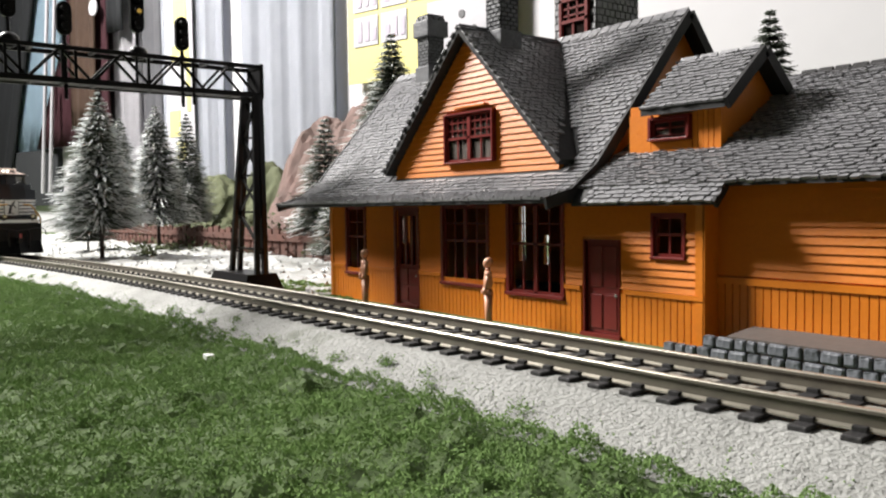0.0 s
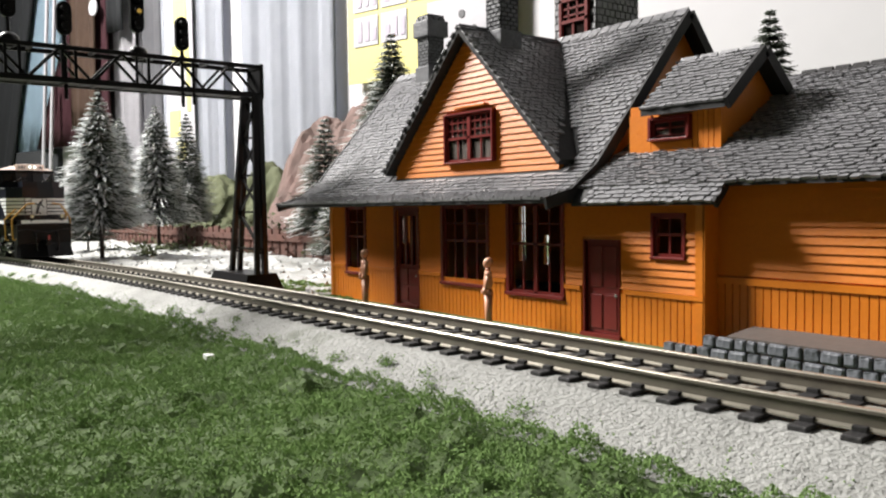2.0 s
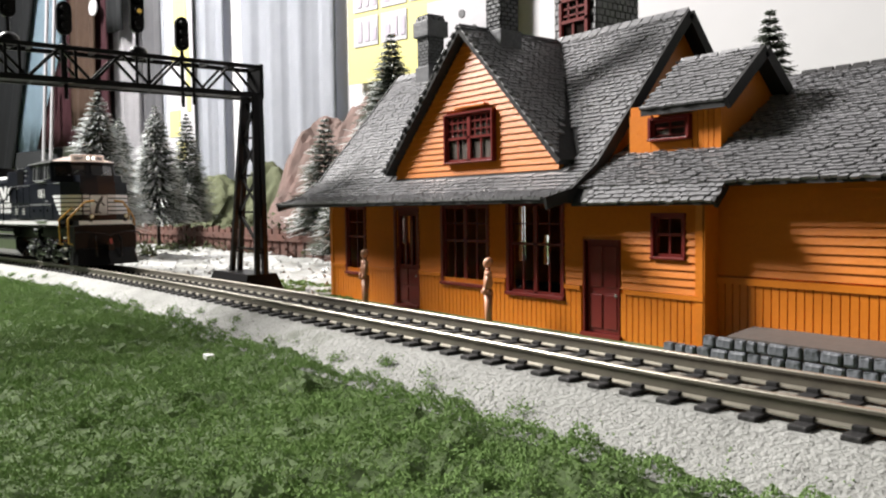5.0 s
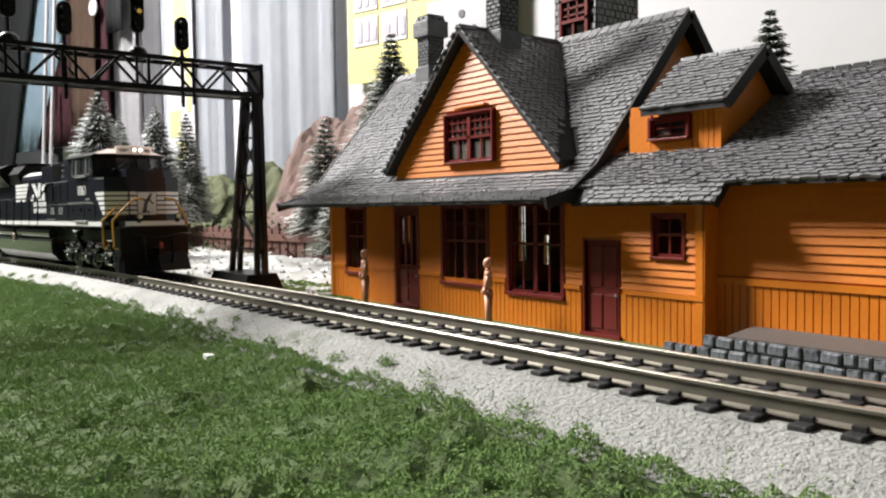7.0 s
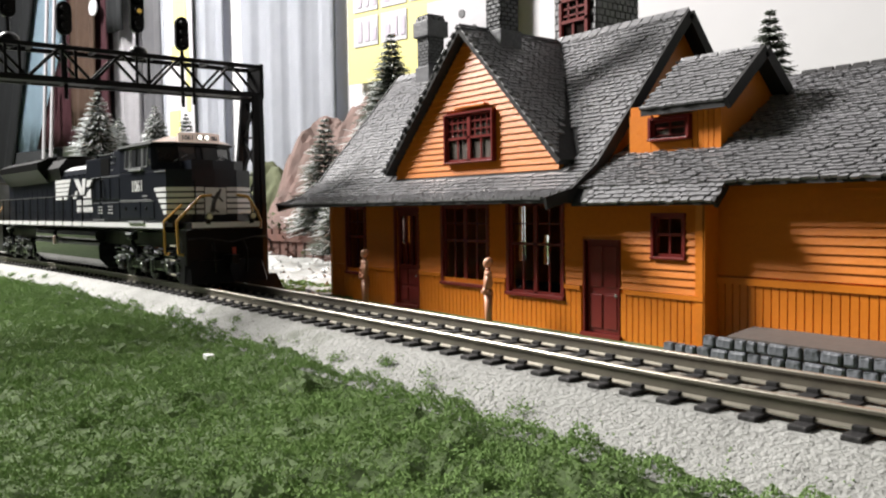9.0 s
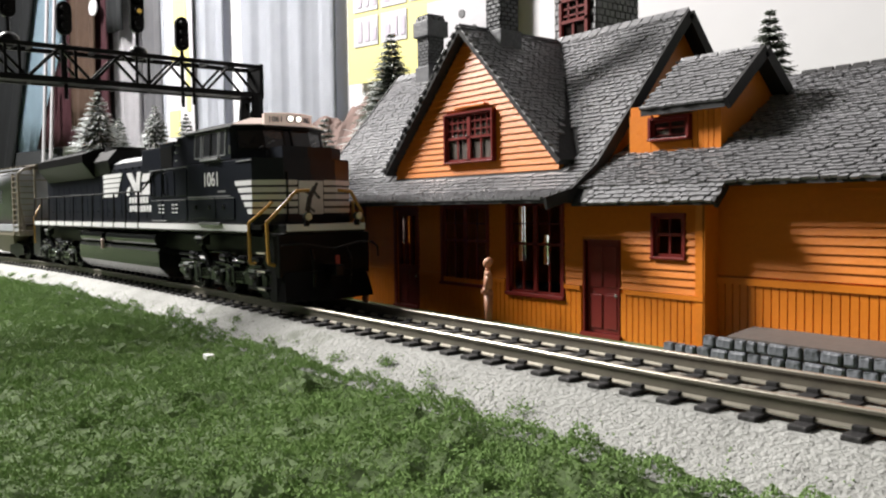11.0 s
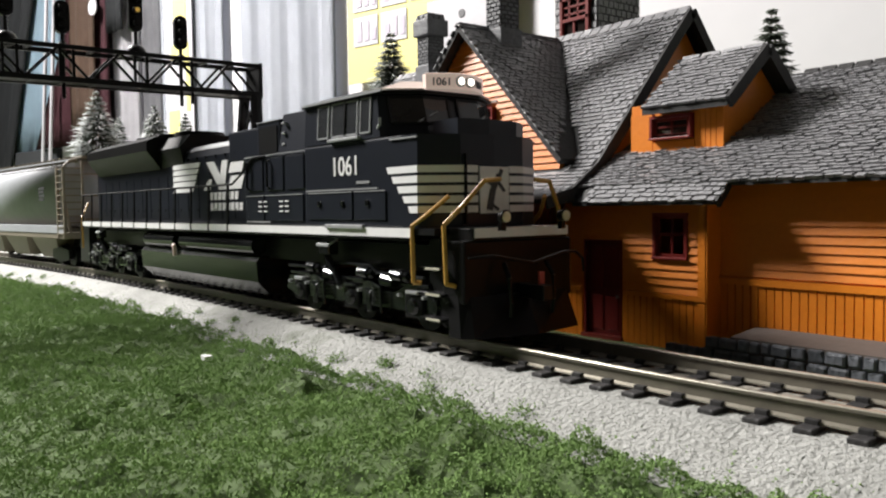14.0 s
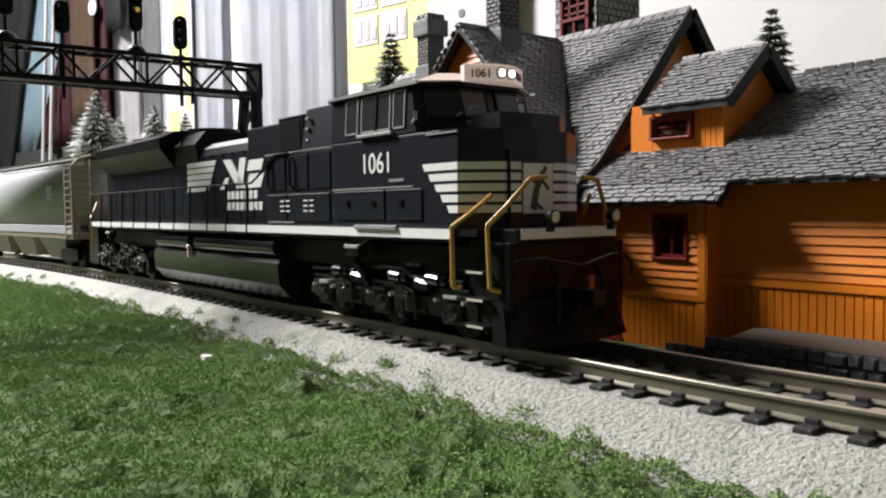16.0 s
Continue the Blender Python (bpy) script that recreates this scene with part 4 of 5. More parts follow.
for y0, z0, y1, z1 in ((51, 51.2, 67.5, 65.2), (67.5, 65.2, 84, 51.2)):
    part("barge_board", lath((-110, y0, z0), (-110, y1, z1), 1.0, 3.0), SLATE_BROWN, station)
# barge boards of the main roof
for x in (-146.6, -298.4):
    for (y0, z0), (y1, z1) in zip(MAIN, MAIN[1:]):
        for f in (lambda y: y, lambda y: 177 - y):
            part("barge_board", lath((x, f(y0), z0 - 1.2), (x, f(y1), z1 - 1.2), 0.9, 3.2), SLATE_BROWN, station)
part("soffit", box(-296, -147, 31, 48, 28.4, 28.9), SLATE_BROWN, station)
part("rake_board", lath((-103.6, 36.9, 27.6), (-103.6, 41.2, 32.0), 0.8, 2.0), SLATE_BROWN, station)


def window(x0, x1, z0, z1, y, cols, rows, label, lower=0.55, sashes=1, depth=1.2, c=1.2):
    """A maroon window in a front wall: casing, sashes, bars and panes."""
    w = part("window", box(x0 - c, x0, y - 0.7, y + depth, z0 - 0.5 * c, z1 + c), MAROON, station, label)
    part("casing", box(x1, x1 + c, y - 0.7, y + depth, z0 - 0.5 * c, z1 + c), MAROON, w)
    part("casing", box(x0, x1, y - 0.7, y + depth, z1, z1 + c), MAROON, w)
    part("sill", box(x0 - 1.1 * c, x1 + 1.1 * c, y - 0.8 - 0.4 * c, y + depth, z0 - 0.8 * c, z0, bevel=0.15), MAROON, w)
    sw = (x1 - x0) / sashes
    for i in range(sashes):
        a, b = x0 + i * sw, x0 + (i + 1) * sw
        zm = z0 + (z1 - z0) * lower
        e = 0.75
        for p0, p1 in (((a + e / 2, z0), (a + e / 2, z1)), ((b - e / 2, z0), (b - e / 2, z1)), ((a, z0 + e / 2), (b, z0 + e / 2)), ((a, z1 - e / 2), (b, z1 - e / 2)), ((a, zm), (b, zm))):
            part("sash", lath((p0[0], y + 0.4, p0[1]), (p1[0], y + 0.4, p1[1]), e, e, up=(0, 1, 0)), MAROON, w)
        for c in range(1, cols):
            xx = a + (b - a) * c / cols
            part("glazing_bar", lath((xx, y + 0.5, zm), (xx, y + 0.5, z1), 0.4, 0.4), MAROON, w)
        for r in range(1, rows):
            zz = zm + (z1 - zm) * r / rows
            part("glazing_bar", lath((a, y + 0.5, zz), (b, y + 0.5, zz), 0.4, 0.4), MAROON, w)
        part("glazing_bar", lath(((a + b) / 2, y + 0.5, z0), ((a + b) / 2, y + 0.5, zm), 0.6, 0.4), MAROON, w)
        pane = part("pane", box(a + 0.3, b - 0.3, y + 0.6, y + 0.75, z0 + 0.3, z1 - 0.3), GLASS, w)
        pane.visible_shadow = False
    return w


window(*W1[:2], *W1[2:], WY, 2, 2, "maroon sash window")
window(*W2[:2], *W2[2:], WY, 2, 2, "maroon double sash window", sashes=2)
window(*W3[:2], *W3[2:], WY, 2, 2, "maroon double sash window", sashes=2)
window(*W4[:2], *W4[2:], WY, 2, 1, "small maroon sash window", c=0.7)
window(-209.3, -186.5, 42.2, 57.2, 45.2, 4, 3, "maroon double gable window with small upper panes", lower=0.5, sashes=2, c=0.6)
# flat dark sheet behind the panes: painted shade, no room is built here
part("gable_shade_sheet", box(-209.3, -186.5, 46.15, 46.36, 42.2, 57.2), INSIDE, station)
window(-133.8, -122.9, 44.6, 49.4, 53.9, 2, 2, "small maroon clerestory window", lower=0.1, c=0.7)
# same painted shade behind the clerestory panes
part("clerestory_shade_sheet", box(-133.8, -122.9, 54.8, 54.96, 44.6, 49.4), INSIDE, station)
part("lintel", box(-204, -189, 44.2, 46.3, 58.9, 59.7, bevel=0.2), ORANGE, station)


def door(x0, x1, z0, z1, y, glazed, c=1.3):
    d = part("door", box(x0 - c, x0, y - 0.6, y + 1.4, z0, z1 + 0.9 * c), MAROON, station, "maroon panelled door")
    part("casing", box(x1, x1 + c, y - 0.6, y + 1.4, z0, z1 + 0.9 * c), MAROON, d)
    part("casing", box(x0, x1, y - 0.6, y + 1.4, z1, z1 + 0.9 * c), MAROON, d)
    part("threshold", box(x0 - 1, x1 + 1, y - 1.4, y + 1.4, GZ, z0), MAROON, d)
    zt = z1 if not glazed else z0 + (z1 - z0) * 0.42
    w = x1 - x0
    part("leaf", box(x0, x1, y + 0.6, y + 1.5, z0, zt), MAROON, d)
    for a, b in ((x0 + 0.10 * w, x0 + 0.46 * w), (x0 + 0.54 * w, x0 + 0.9 * w)):
        part("panel", box(a, b, y + 0.3, y + 0.7, z0 + 1.2, z0 + (zt - z0) * 0.42, bevel=0.2), MAROON, d)
        part("panel", box(a, b, y + 0.3, y + 0.7, z0 + (zt - z0) * 0.5, zt - 1.2, bevel=0.2), MAROON, d)
    part("knob", ball(x0 + 0.88 * w, y + 0.2, z0 + 10, 0.5, sub=1), STEEL, d)
    if glazed:
        for f in (0.06, 0.36, 0.64, 0.94):
            part("stile", lath((x0 + f * w, y + 1, zt), (x0 + f * w, y + 1, z1), 1.3, 1.0), MAROON, d)
        part("stile", lath((x0, y + 1, z1 - 1), (x1, y + 1, z1 - 1), 1.0, 2.0), MAROON, d)


door(*D1[:2], *D1[2:], WY, True)
door(*D2[:2], *D2[2:], WY, False, 0.4)

# boards: one wedge each
def clap(x0, x1, z, y, h=1.9, slope=None):
    """A horizontal clapboard, its lower edge proud."""
    bm = bmesh.new()
    a0, a1, b0, b1 = x0, x1, x0, x1
    if slope:
        b0, b1 = slope
    q = [bm.verts.new(c) for c in ((a0, y - 0.55, z), (a1, y - 0.55, z), (a1, y + 0.1, z), (a0, y + 0.1, z), (b0, y - 0.12, z + h), (b1, y - 0.12, z + h), (b1, y + 0.1, z + h), (b0, y + 0.1, z + h))]
    for f in ((0, 1, 2, 3), (7, 6, 5, 4), (0, 4, 5, 1), (1, 5, 6, 2), (2, 6, 7, 3), (3, 7, 4, 0)):
        bm.faces.new([q[i] for i in f])
    return bm


def clap_wall(parent, x0, x1, z0, z1, y, holes):
    z = z0
    while z < z1 - 0.3:
        h = min(1.9, z1 - z)
        cut = sorted([(a - (0.8 if d < 26 else 1.3), b + (0.8 if d < 26 else 1.3)) for a, b, c, d in holes if c - 0.8 < z + h / 2 < d + 1.0])
        x = x0
        for a, b in cut + [(x1, x1)]:
            if a - x > 0.6:
                part("board", clap(x, a, z, y, h), ORANGE, parent)
            x = max(x, b)
        z += 1.9


clap_wall(front, -278, -110.6, 6.6, 29.0, WY, HOLES)
part("wall_plate", box(-146, -109.6, WY, WY + 2, TOPZ, 32.2), ORANGE, station)
clap_wall(wing_wall, -109.2, 58, 11.4, 35, 47, [])
z = 38.0
while z < 79.5:
    wd = min(40.0, 81.2 - z)
    wt = max(0.2, min(40.0, 81.2 - z - 1.9))
    if 41.4 < z + 1 < 58.2:
        for s in (-1, 1):
            a, b = sorted((GX + s * 0.5 + 1.5 + s * 11.9, GX + s * wd))
            a2, b2 = sorted((GX + s * 0.5 + 1.5 + s * 11.9, GX + s * max(wt, 13.6)))
            part("board", clap(a, b, z, 46.4, 1.9, (a2, b2)), ORANGE, gable)
    else:
        part("board", clap(GX - wd, GX + wd, z, 46.4, 1.9, (GX - wt, GX + wt)), ORANGE, gable)
    z += 1.9


def upright_boards(parent, x0, x1, z0, z1, y, holes):
    x = x0
    while x < x1 - 0.5:
        hit_ = [h for h in holes if h[0] - 1.2 < x + 0.9 < h[1] + 1.2 and h[2] < z1 - 1.5]
        top = z1
        if hit_:
            top = min(h[2] - 1.0 for h in hit_)
        if top - z0 > 1:
            part("board", box(x, x + 1.62, y - 0.45, y + 0.1, z0, top), ORANGE, parent)
        x += 1.9


upright_boards(front, -278, -111, GZ, 5.4, WY, HOLES)
upright_boards(wing_wall, -109, 58, -2, 9.4, 47, [])
part("belt_course", box(-279.4, -268.4, WY - 0.9, WY + 0.2, 5.4, 6.5), ORANGE, station)
for a, b in ((-253.4, -235.4), (-220.1, -208.3), (-184, -176.8), (-152.9, -147.2), (-132.5, -109.4)):
    part("belt_course", box(a, b, WY - 0.9, WY + 0.2, 5.4, 6.5), ORANGE, station)
part("belt_course", box(-109.4, 60, 46.1, 47.1, 9.4, 10.9), ORANGE, station)
part("corner_board", box(-111.6, -109.3, WY - 0.7, WY + 0.3, GZ, 29), ORANGE, station)
part("corner_board", box(-109.6, -109.1, WY - 0.7, 47, GZ, 31), ORANGE, station)
part("corner_board", box(-279.6, -277.6, WY - 0.7, WY + 0.3, GZ, 29), ORANGE, station)
for i in range(5):
    part("board", box(-121.6 + i * 1.5, -120.3 + i * 1.5, 54.5, 55.1, 38.6, 51.2), ORANGE, clear_wall)
part("board", box(-141.5, -134.6, 54.6, 55.1, 38.6, 51.2), ORANGE, clear_wall)
part("board", box(-134.4, -121.9, 54.6, 55.1, 39.4, 43.6), ORANGE, clear_wall)
part("corner_board", box(-114.2, -113.6, 54.3, 57, 39, 53), ORANGE, clear_wall)

# tower: shingled shaft with a window
tower = part("tower", box(-204.4, -185, 90.6, 112, 66, 122), SLATE_BROWN, station, "dark shingled tower")
tw = part("tower_window", box(-201, -200, 89.2, 90.6, 84.5, 98), MAROON, tower, "maroon tower window with small panes")
def tower_window():
    for x in (-201, -189.2):
        part("casing", box(x, x + 1.2, 89.3, 90.7, 84.4, 99), MAROON, tower)
    for z in (84.4, 90.6, 98):
        part("casing", box(-201, -188, 89.3, 90.7, z, z + 1.1), MAROON, tower)
    for x in (-197, -193):
        part("glazing_bar", box(x - 0.3, x + 0.3, 89.7, 90.5, 91, 98), MAROON, tower)
    for z in (93.2, 95.6):
        part("glazing_bar", box(-201, -188.5, 89.7, 90.5, z - 0.3, z + 0.3), MAROON, tower)
    part("glazing_bar", box(-195.3, -194.5, 89.7, 90.5, 84.5, 91), MAROON, tower)
    part("glass", box(-200.5, -188.5, 90.3, 90.62, 84.5, 98), DARKGLASS, tower)
    part("tower_roof", plan_solid([(-208, 87), (-181, 87), (-181, 116), (-208, 116)], 121, 136, None, [(-195.5, 101), (-194, 101), (-194, 102.5), (-195.5, 102.5)]), SLATE_BROWN, tower)


tower_window()


def blocks(parent, name, mat, faces, w, h, t, label=""):
    """Small stretcher-bond pieces, joined: too small to pick apart. faces: (origin, along, width, height, out, hole)."""
    V, F = [], []
    rnd = random.Random(5)
    for o, u, W_, H_, nrm, hole in faces:
        o, u, nrm, k = Vector(o), Vector(u), Vector(nrm), 0
        z = 0.0
        while z < H_ - 0.2:
            x = -w / 2 * (k % 2)
            while x < W_ - 0.1:
                a, b = max(0, x) + 0.12, min(W_, x + w) - 0.12
                mid = (a + b) / 2
                if b - a > 0.3 and not (hole and hole[0] < mid < hole[1] and hole[2] < z + h / 2 < hole[3]):
                    tt = t * rnd.uniform(0.6, 1.2)
                    n = len(V)
                    z1 = min(z + h - 0.2, H_)
                    for d, e in ((-0.1, 0), (tt, 0.12)):
                        for p, q in ((a + e, z + e), (b - e, z + e), (b - e, z1 - e), (a + e, z1 - e)):
                            V.append(o + u * p + Vector((0, 0, q)) + nrm * d)
                    F += [[n + i for i in f] for f in ((4, 5, 6, 7), (0, 1, 5, 4), (1, 2, 6, 5), (2, 3, 7, 6), (3, 0, 4, 7))]
                x += w
            z += h
            k += 1
    me = bpy.data.meshes.new("mesh")
    org = ORG[parent.name]
    me.from_pydata([(v - org) * S for v in V], [], F)
    me.materials.append(mat)
    ob = new(name, me)
    ob.parent = parent
    ORG[ob.name] = org
    return tagged(ob, label, kind="stuff")


blocks(tower, "shingle_siding", SLATE, [((-204.4, 90.6, 70), (1, 0, 0), 19.4, 52, (0, -1, 0), (3, 17, 14, 29.4)), ((-185, 90.6, 70), (0, 1, 0), 21.4, 52, (1, 0, 0), None)], 2.6, 2.4, 0.4)


def chimney(x0, x1, y0, y1, z0, z1, cap):
    c = part("chimney", box(x0, x1, y0, y1, z0, z1), MORTAR, station, "dark grey brick chimney")
    F = [((x0, y0, z0), (1, 0, 0), x1 - x0, z1 - z0, (0, -1, 0), None), ((x1, y0, z0), (0, 1, 0), y1 - y0, z1 - z0, (1, 0, 0), None)]
    blocks(c, "brickwork", BRICK, F, 2.6, 1.35, 0.3)
    part("chimney_base", box(x0 - 0.8, x1 + 0.8, y0 - 0.8, y1 + 0.8, z0, cap[0], bevel=0.3), BRICK, c)
    if cap[1] < z1:
        part("chimney_cap", box(x0 - 1.4, x1 + 1.4, y0 - 1.4, y1 + 1.4, cap[1], z1 - 2.4, bevel=0.5), BRICK, c)
        for i in range(3):
            for j in range(3):
                if (i, j) != (1, 1):
                    a, b = x0 - 0.6 + i * (x1 - x0 - 1.2) / 2, y0 - 0.6 + j * (y1 - y0 - 1.2) / 2
                    part("cap_stone", box(a, a + 2.2, b, b + 2.2, z1 - 2.4, z1 - 1.0 + 0.4 * ((i + j) % 2), bevel=0.3), BRICK, c)
    return c


chimney(-278.0, -270.2, 84, 92, 78, 107.6, (86.4, 98.5))
chimney(-200.6, -193.5, 55.4, 63.0, 72, 116, (84, 120))

# ridge caps
def ridge(parent, x0, x1, y, z, step, r, mat=SLATE):
    x = x0
    while x < x1:
        part("ridge_tile", prism([(y - r, z - r * 0.75), (y, z + 0.7), (y + r, z - r * 0.75), (y, z - 0.4)], "x", x, x + step * 0.86), mat, parent)
        x += step


ridge(main_front, -298, -148, 88.5, 85.4, 4.2, 2.6)
ridge(wing_front, -112, 60, 88.5, 61.7, 4.4, 2.4, SLATE_BROWN)
ridge(clear_roof, -134.5, -111, 67.5, 66.2, 6.0, 1.6)
part("ridge_tile", prism([(GX - 2, GT - 1.3), (GX, GT + 0.7), (GX + 2, GT - 1.3), (GX, GT - 0.5)], "y", 43.2, 87), SLATE_BROWN, station)

# platform with its stone edge
pl = part("platform", prism([(36.2, GZ), (47, GZ), (47, 0.4), (36.2, -0.8)], "x", -100, 60), PLATFORM, station, "brown grey platform")
part("platform_ramp", plan_solid([(-112, 37), (-100, 37), (-100, 39), (-112, 39)], GZ, -3.4, None, [(-106, 37.4), (-100, 37.4), (-100, 39), (-106, 39)]), STONE, pl)


def stone_mesh(w, h, d, seed):
    rnd = random.Random(seed)
    bm = box(0, w, -d, 0.6, 0, h, bevel=0.55)
    for v in bm.verts:
        v.co += Vector((rnd.uniform(-0.1, 0.1), rnd.uniform(-0.16, 0.1), rnd.uniform(-0.1, 0.1)))
    me = finish(bm, Vector((0, 0, 0)))
    me.materials.append(STONE)
    return me


def put_pieces(name, mesh, matrix, parent):
    ob = new(name, mesh)
    ob.parent = parent
    ob.matrix_local = matrix
    return ob


def stones():
    rnd = random.Random(3)
    kinds = [stone_mesh(w, 2.55, 1.0, i) for i, w in enumerate((2.2, 2.9, 3.4, 4.1, 2.6))]
    widths = (2.2, 2.9, 3.4, 4.1, 2.6)
    org = ORG[pl.name]
    for row, x in ((0, -116), (1, -105.5)):
        while x < 30:
            i = rnd.randrange(5)
            m = Matrix.Translation((Vector((x, 36.2 + rnd.uniform(-0.2, 0.3) + row * 0.3, GZ + 0.1 + row * 2.75)) - org) * S) @ Matrix.Rotation(rnd.uniform(-0.04, 0.04), 4, "Y")
            put_pieces("stone", kinds[i], m, pl)
            x += widths[i] + 0.25


stones()


# shingles
def shingle_mesh(w, l, t):
    bm = bmesh.new()
    q = [bm.verts.new(c) for c in ((-w / 2, 0, -0.1), (w / 2, 0, -0.1), (w / 2, 0, t), (-w / 2, 0, t), (-w / 2, l, -0.1), (w / 2, l, -0.1), (w / 2, l, 0.12), (-w / 2, l, 0.12))]
    for f in ((0, 1, 2, 3), (3, 2, 6, 7), (0, 3, 7, 4), (1, 5, 6, 2), (5, 4, 7, 6)):
        bm.faces.new([q[i] for i in f])
    me = finish(bm, Vector((0, 0, 0)))
    me.materials.append(SLATE)
    return me


def shingles(parent, a, b, c, w, l, t, keep, single, seed, rough=1.0):
    """Rows from the lower edge a-b up to the upper corner c. single: which ones are pieces of their own."""
    rnd = random.Random(seed)
    a, b, c = Vector(a), Vector(b), Vector(c)
    u, up = (b - a).normalized(), (c - a)
    up = (up - u * up.dot(u))
    H_, W_ = up.length, (b - a).length
    up.normalize()
    n = u.cross(up)
    if n.z < 0:
        n = -n
    org = ORG[parent.name]
    me = shingle_mesh(w * 0.9, l * 1.3, t)
    V, F = [], []
    row = 0
    y = -0.4
    basis = Matrix((u, up, n)).transposed()
    while y < H_ - 0.3:
        x = w / 2 * (row % 2)
        while x < W_:
            o = a + u * (x + rnd.uniform(-0.2, 0.2) * rough) + up * (y + rnd.uniform(-0.2, 0.2) * rough) + n * rnd.uniform(0, 0.2) * rough
            if keep(o):
                tw_, tl, rot = w * rnd.uniform(0.72, 0.96), min(l * 1.3, H_ - y), rnd.uniform(-0.07, 0.07) * rough
                if single(o) and y + l * 1.3 < H_:
                    m = Matrix.Rotation(rot, 3, n) @ basis
                    m = m.to_4x4()
                    m.translation = (o - org) * S
                    put_pieces("shingle", me, m, parent)
                else:
                    k = len(V)
                    tt = t * rnd.uniform(0.75, 1.2)
                    R_ = Matrix.Rotation(rot, 3, n)
                    for p in ((-tw_ / 2, 0, -0.1), (tw_ / 2, 0, -0.1), (tw_ / 2, 0, tt), (-tw_ / 2, 0, tt), (-tw_ / 2, tl, -0.1), (tw_ / 2, tl, -0.1), (tw_ / 2, tl, 0.12), (-tw_ / 2, tl, 0.12)):
                        V.append((o + R_ @ (u * p[0] + up * p[1] + n * p[2]) - org) * S)
                    F += [[k + i for i in f] for f in ((0, 1, 2, 3), (3, 2, 6, 7), (0, 3, 7, 4), (1, 5, 6, 2))]
            x += w
        y += l
        row += 1
    if V:
        m2 = bpy.data.meshes.new("mesh")
        m2.from_pydata(V, [], F)
        m2.materials.append(SLATE)
        ob = new("shingle_field", m2)
        ob.parent = parent
        tagged(ob, kind="stuff")


def free_of_gable(o):
    """Outside the cross gable's own roof."""
    return o.z > GT - abs(o.x - GX) * (GT - GB) / GH + 0.6 or o.y < 44 or abs(o.x - GX) > GH


def never(o):
    return False


for (y0, z0), (y1, z1) in zip(MAIN, MAIN[1:]):
    shingles(main_front, (-298, y0, z0), (-147, y0, z0), (-298, y1, z1), 2.4, 1.7, 0.6, free_of_gable, lambda o: o.x > -176 and o.y < 49, 1, 0.8)
shingles(gable_roof[1], (GX + GH, 43.2, GB), (GX + GH, 88, GB), (GX, 43.2, GT), 2.4, 1.6, 0.4, lambda o: o.z > 30 + (o.y - 30) * 0.85 and not (o.y > 48 and o.z < 39 + (o.y - 48) * 1.14 - 1), never, 2)
shingles(gable_roof[0], (GX - GH, 43.2, GB), (GX - GH, 88, GB), (GX, 43.2, GT), 2.4, 1.6, 0.4, lambda o: not (o.y > 48 and o.z < 39 + (o.y - 48) * 1.14 - 1), never, 3)
shingles(wing_front, (-147, 40.4, 32.5), (62, 40.4, 32.5), (-147, 88.5, 61.2), 2.0, 1.45, 0.6, lambda o: o.x > -146 and not (o.x < -114 and 55 < o.y < 80), lambda o: -104 < o.x < -76 and o.y < 62, 4, 1.5)
shingles(ext_front, (-141, 36.8, 28.4), (-103.4, 36.8, 28.4), (-141, 41.0, 32.9), 2.0, 1.45, 0.6, lambda o: True, lambda o: True, 5, 1.15)
shingles(clear_roof, (-134.5, 51, 52.2), (-110.5, 51, 52.2), (-134.5, 67.5, 66), 2.1, 1.5, 0.55, lambda o: True, lambda o: True, 6, 1.15)
# ---------------------------------------------------------------- signal bridge
AMBER = glow("amber_signal_lens", (0.8, 0.5, 0.1), 0.25)


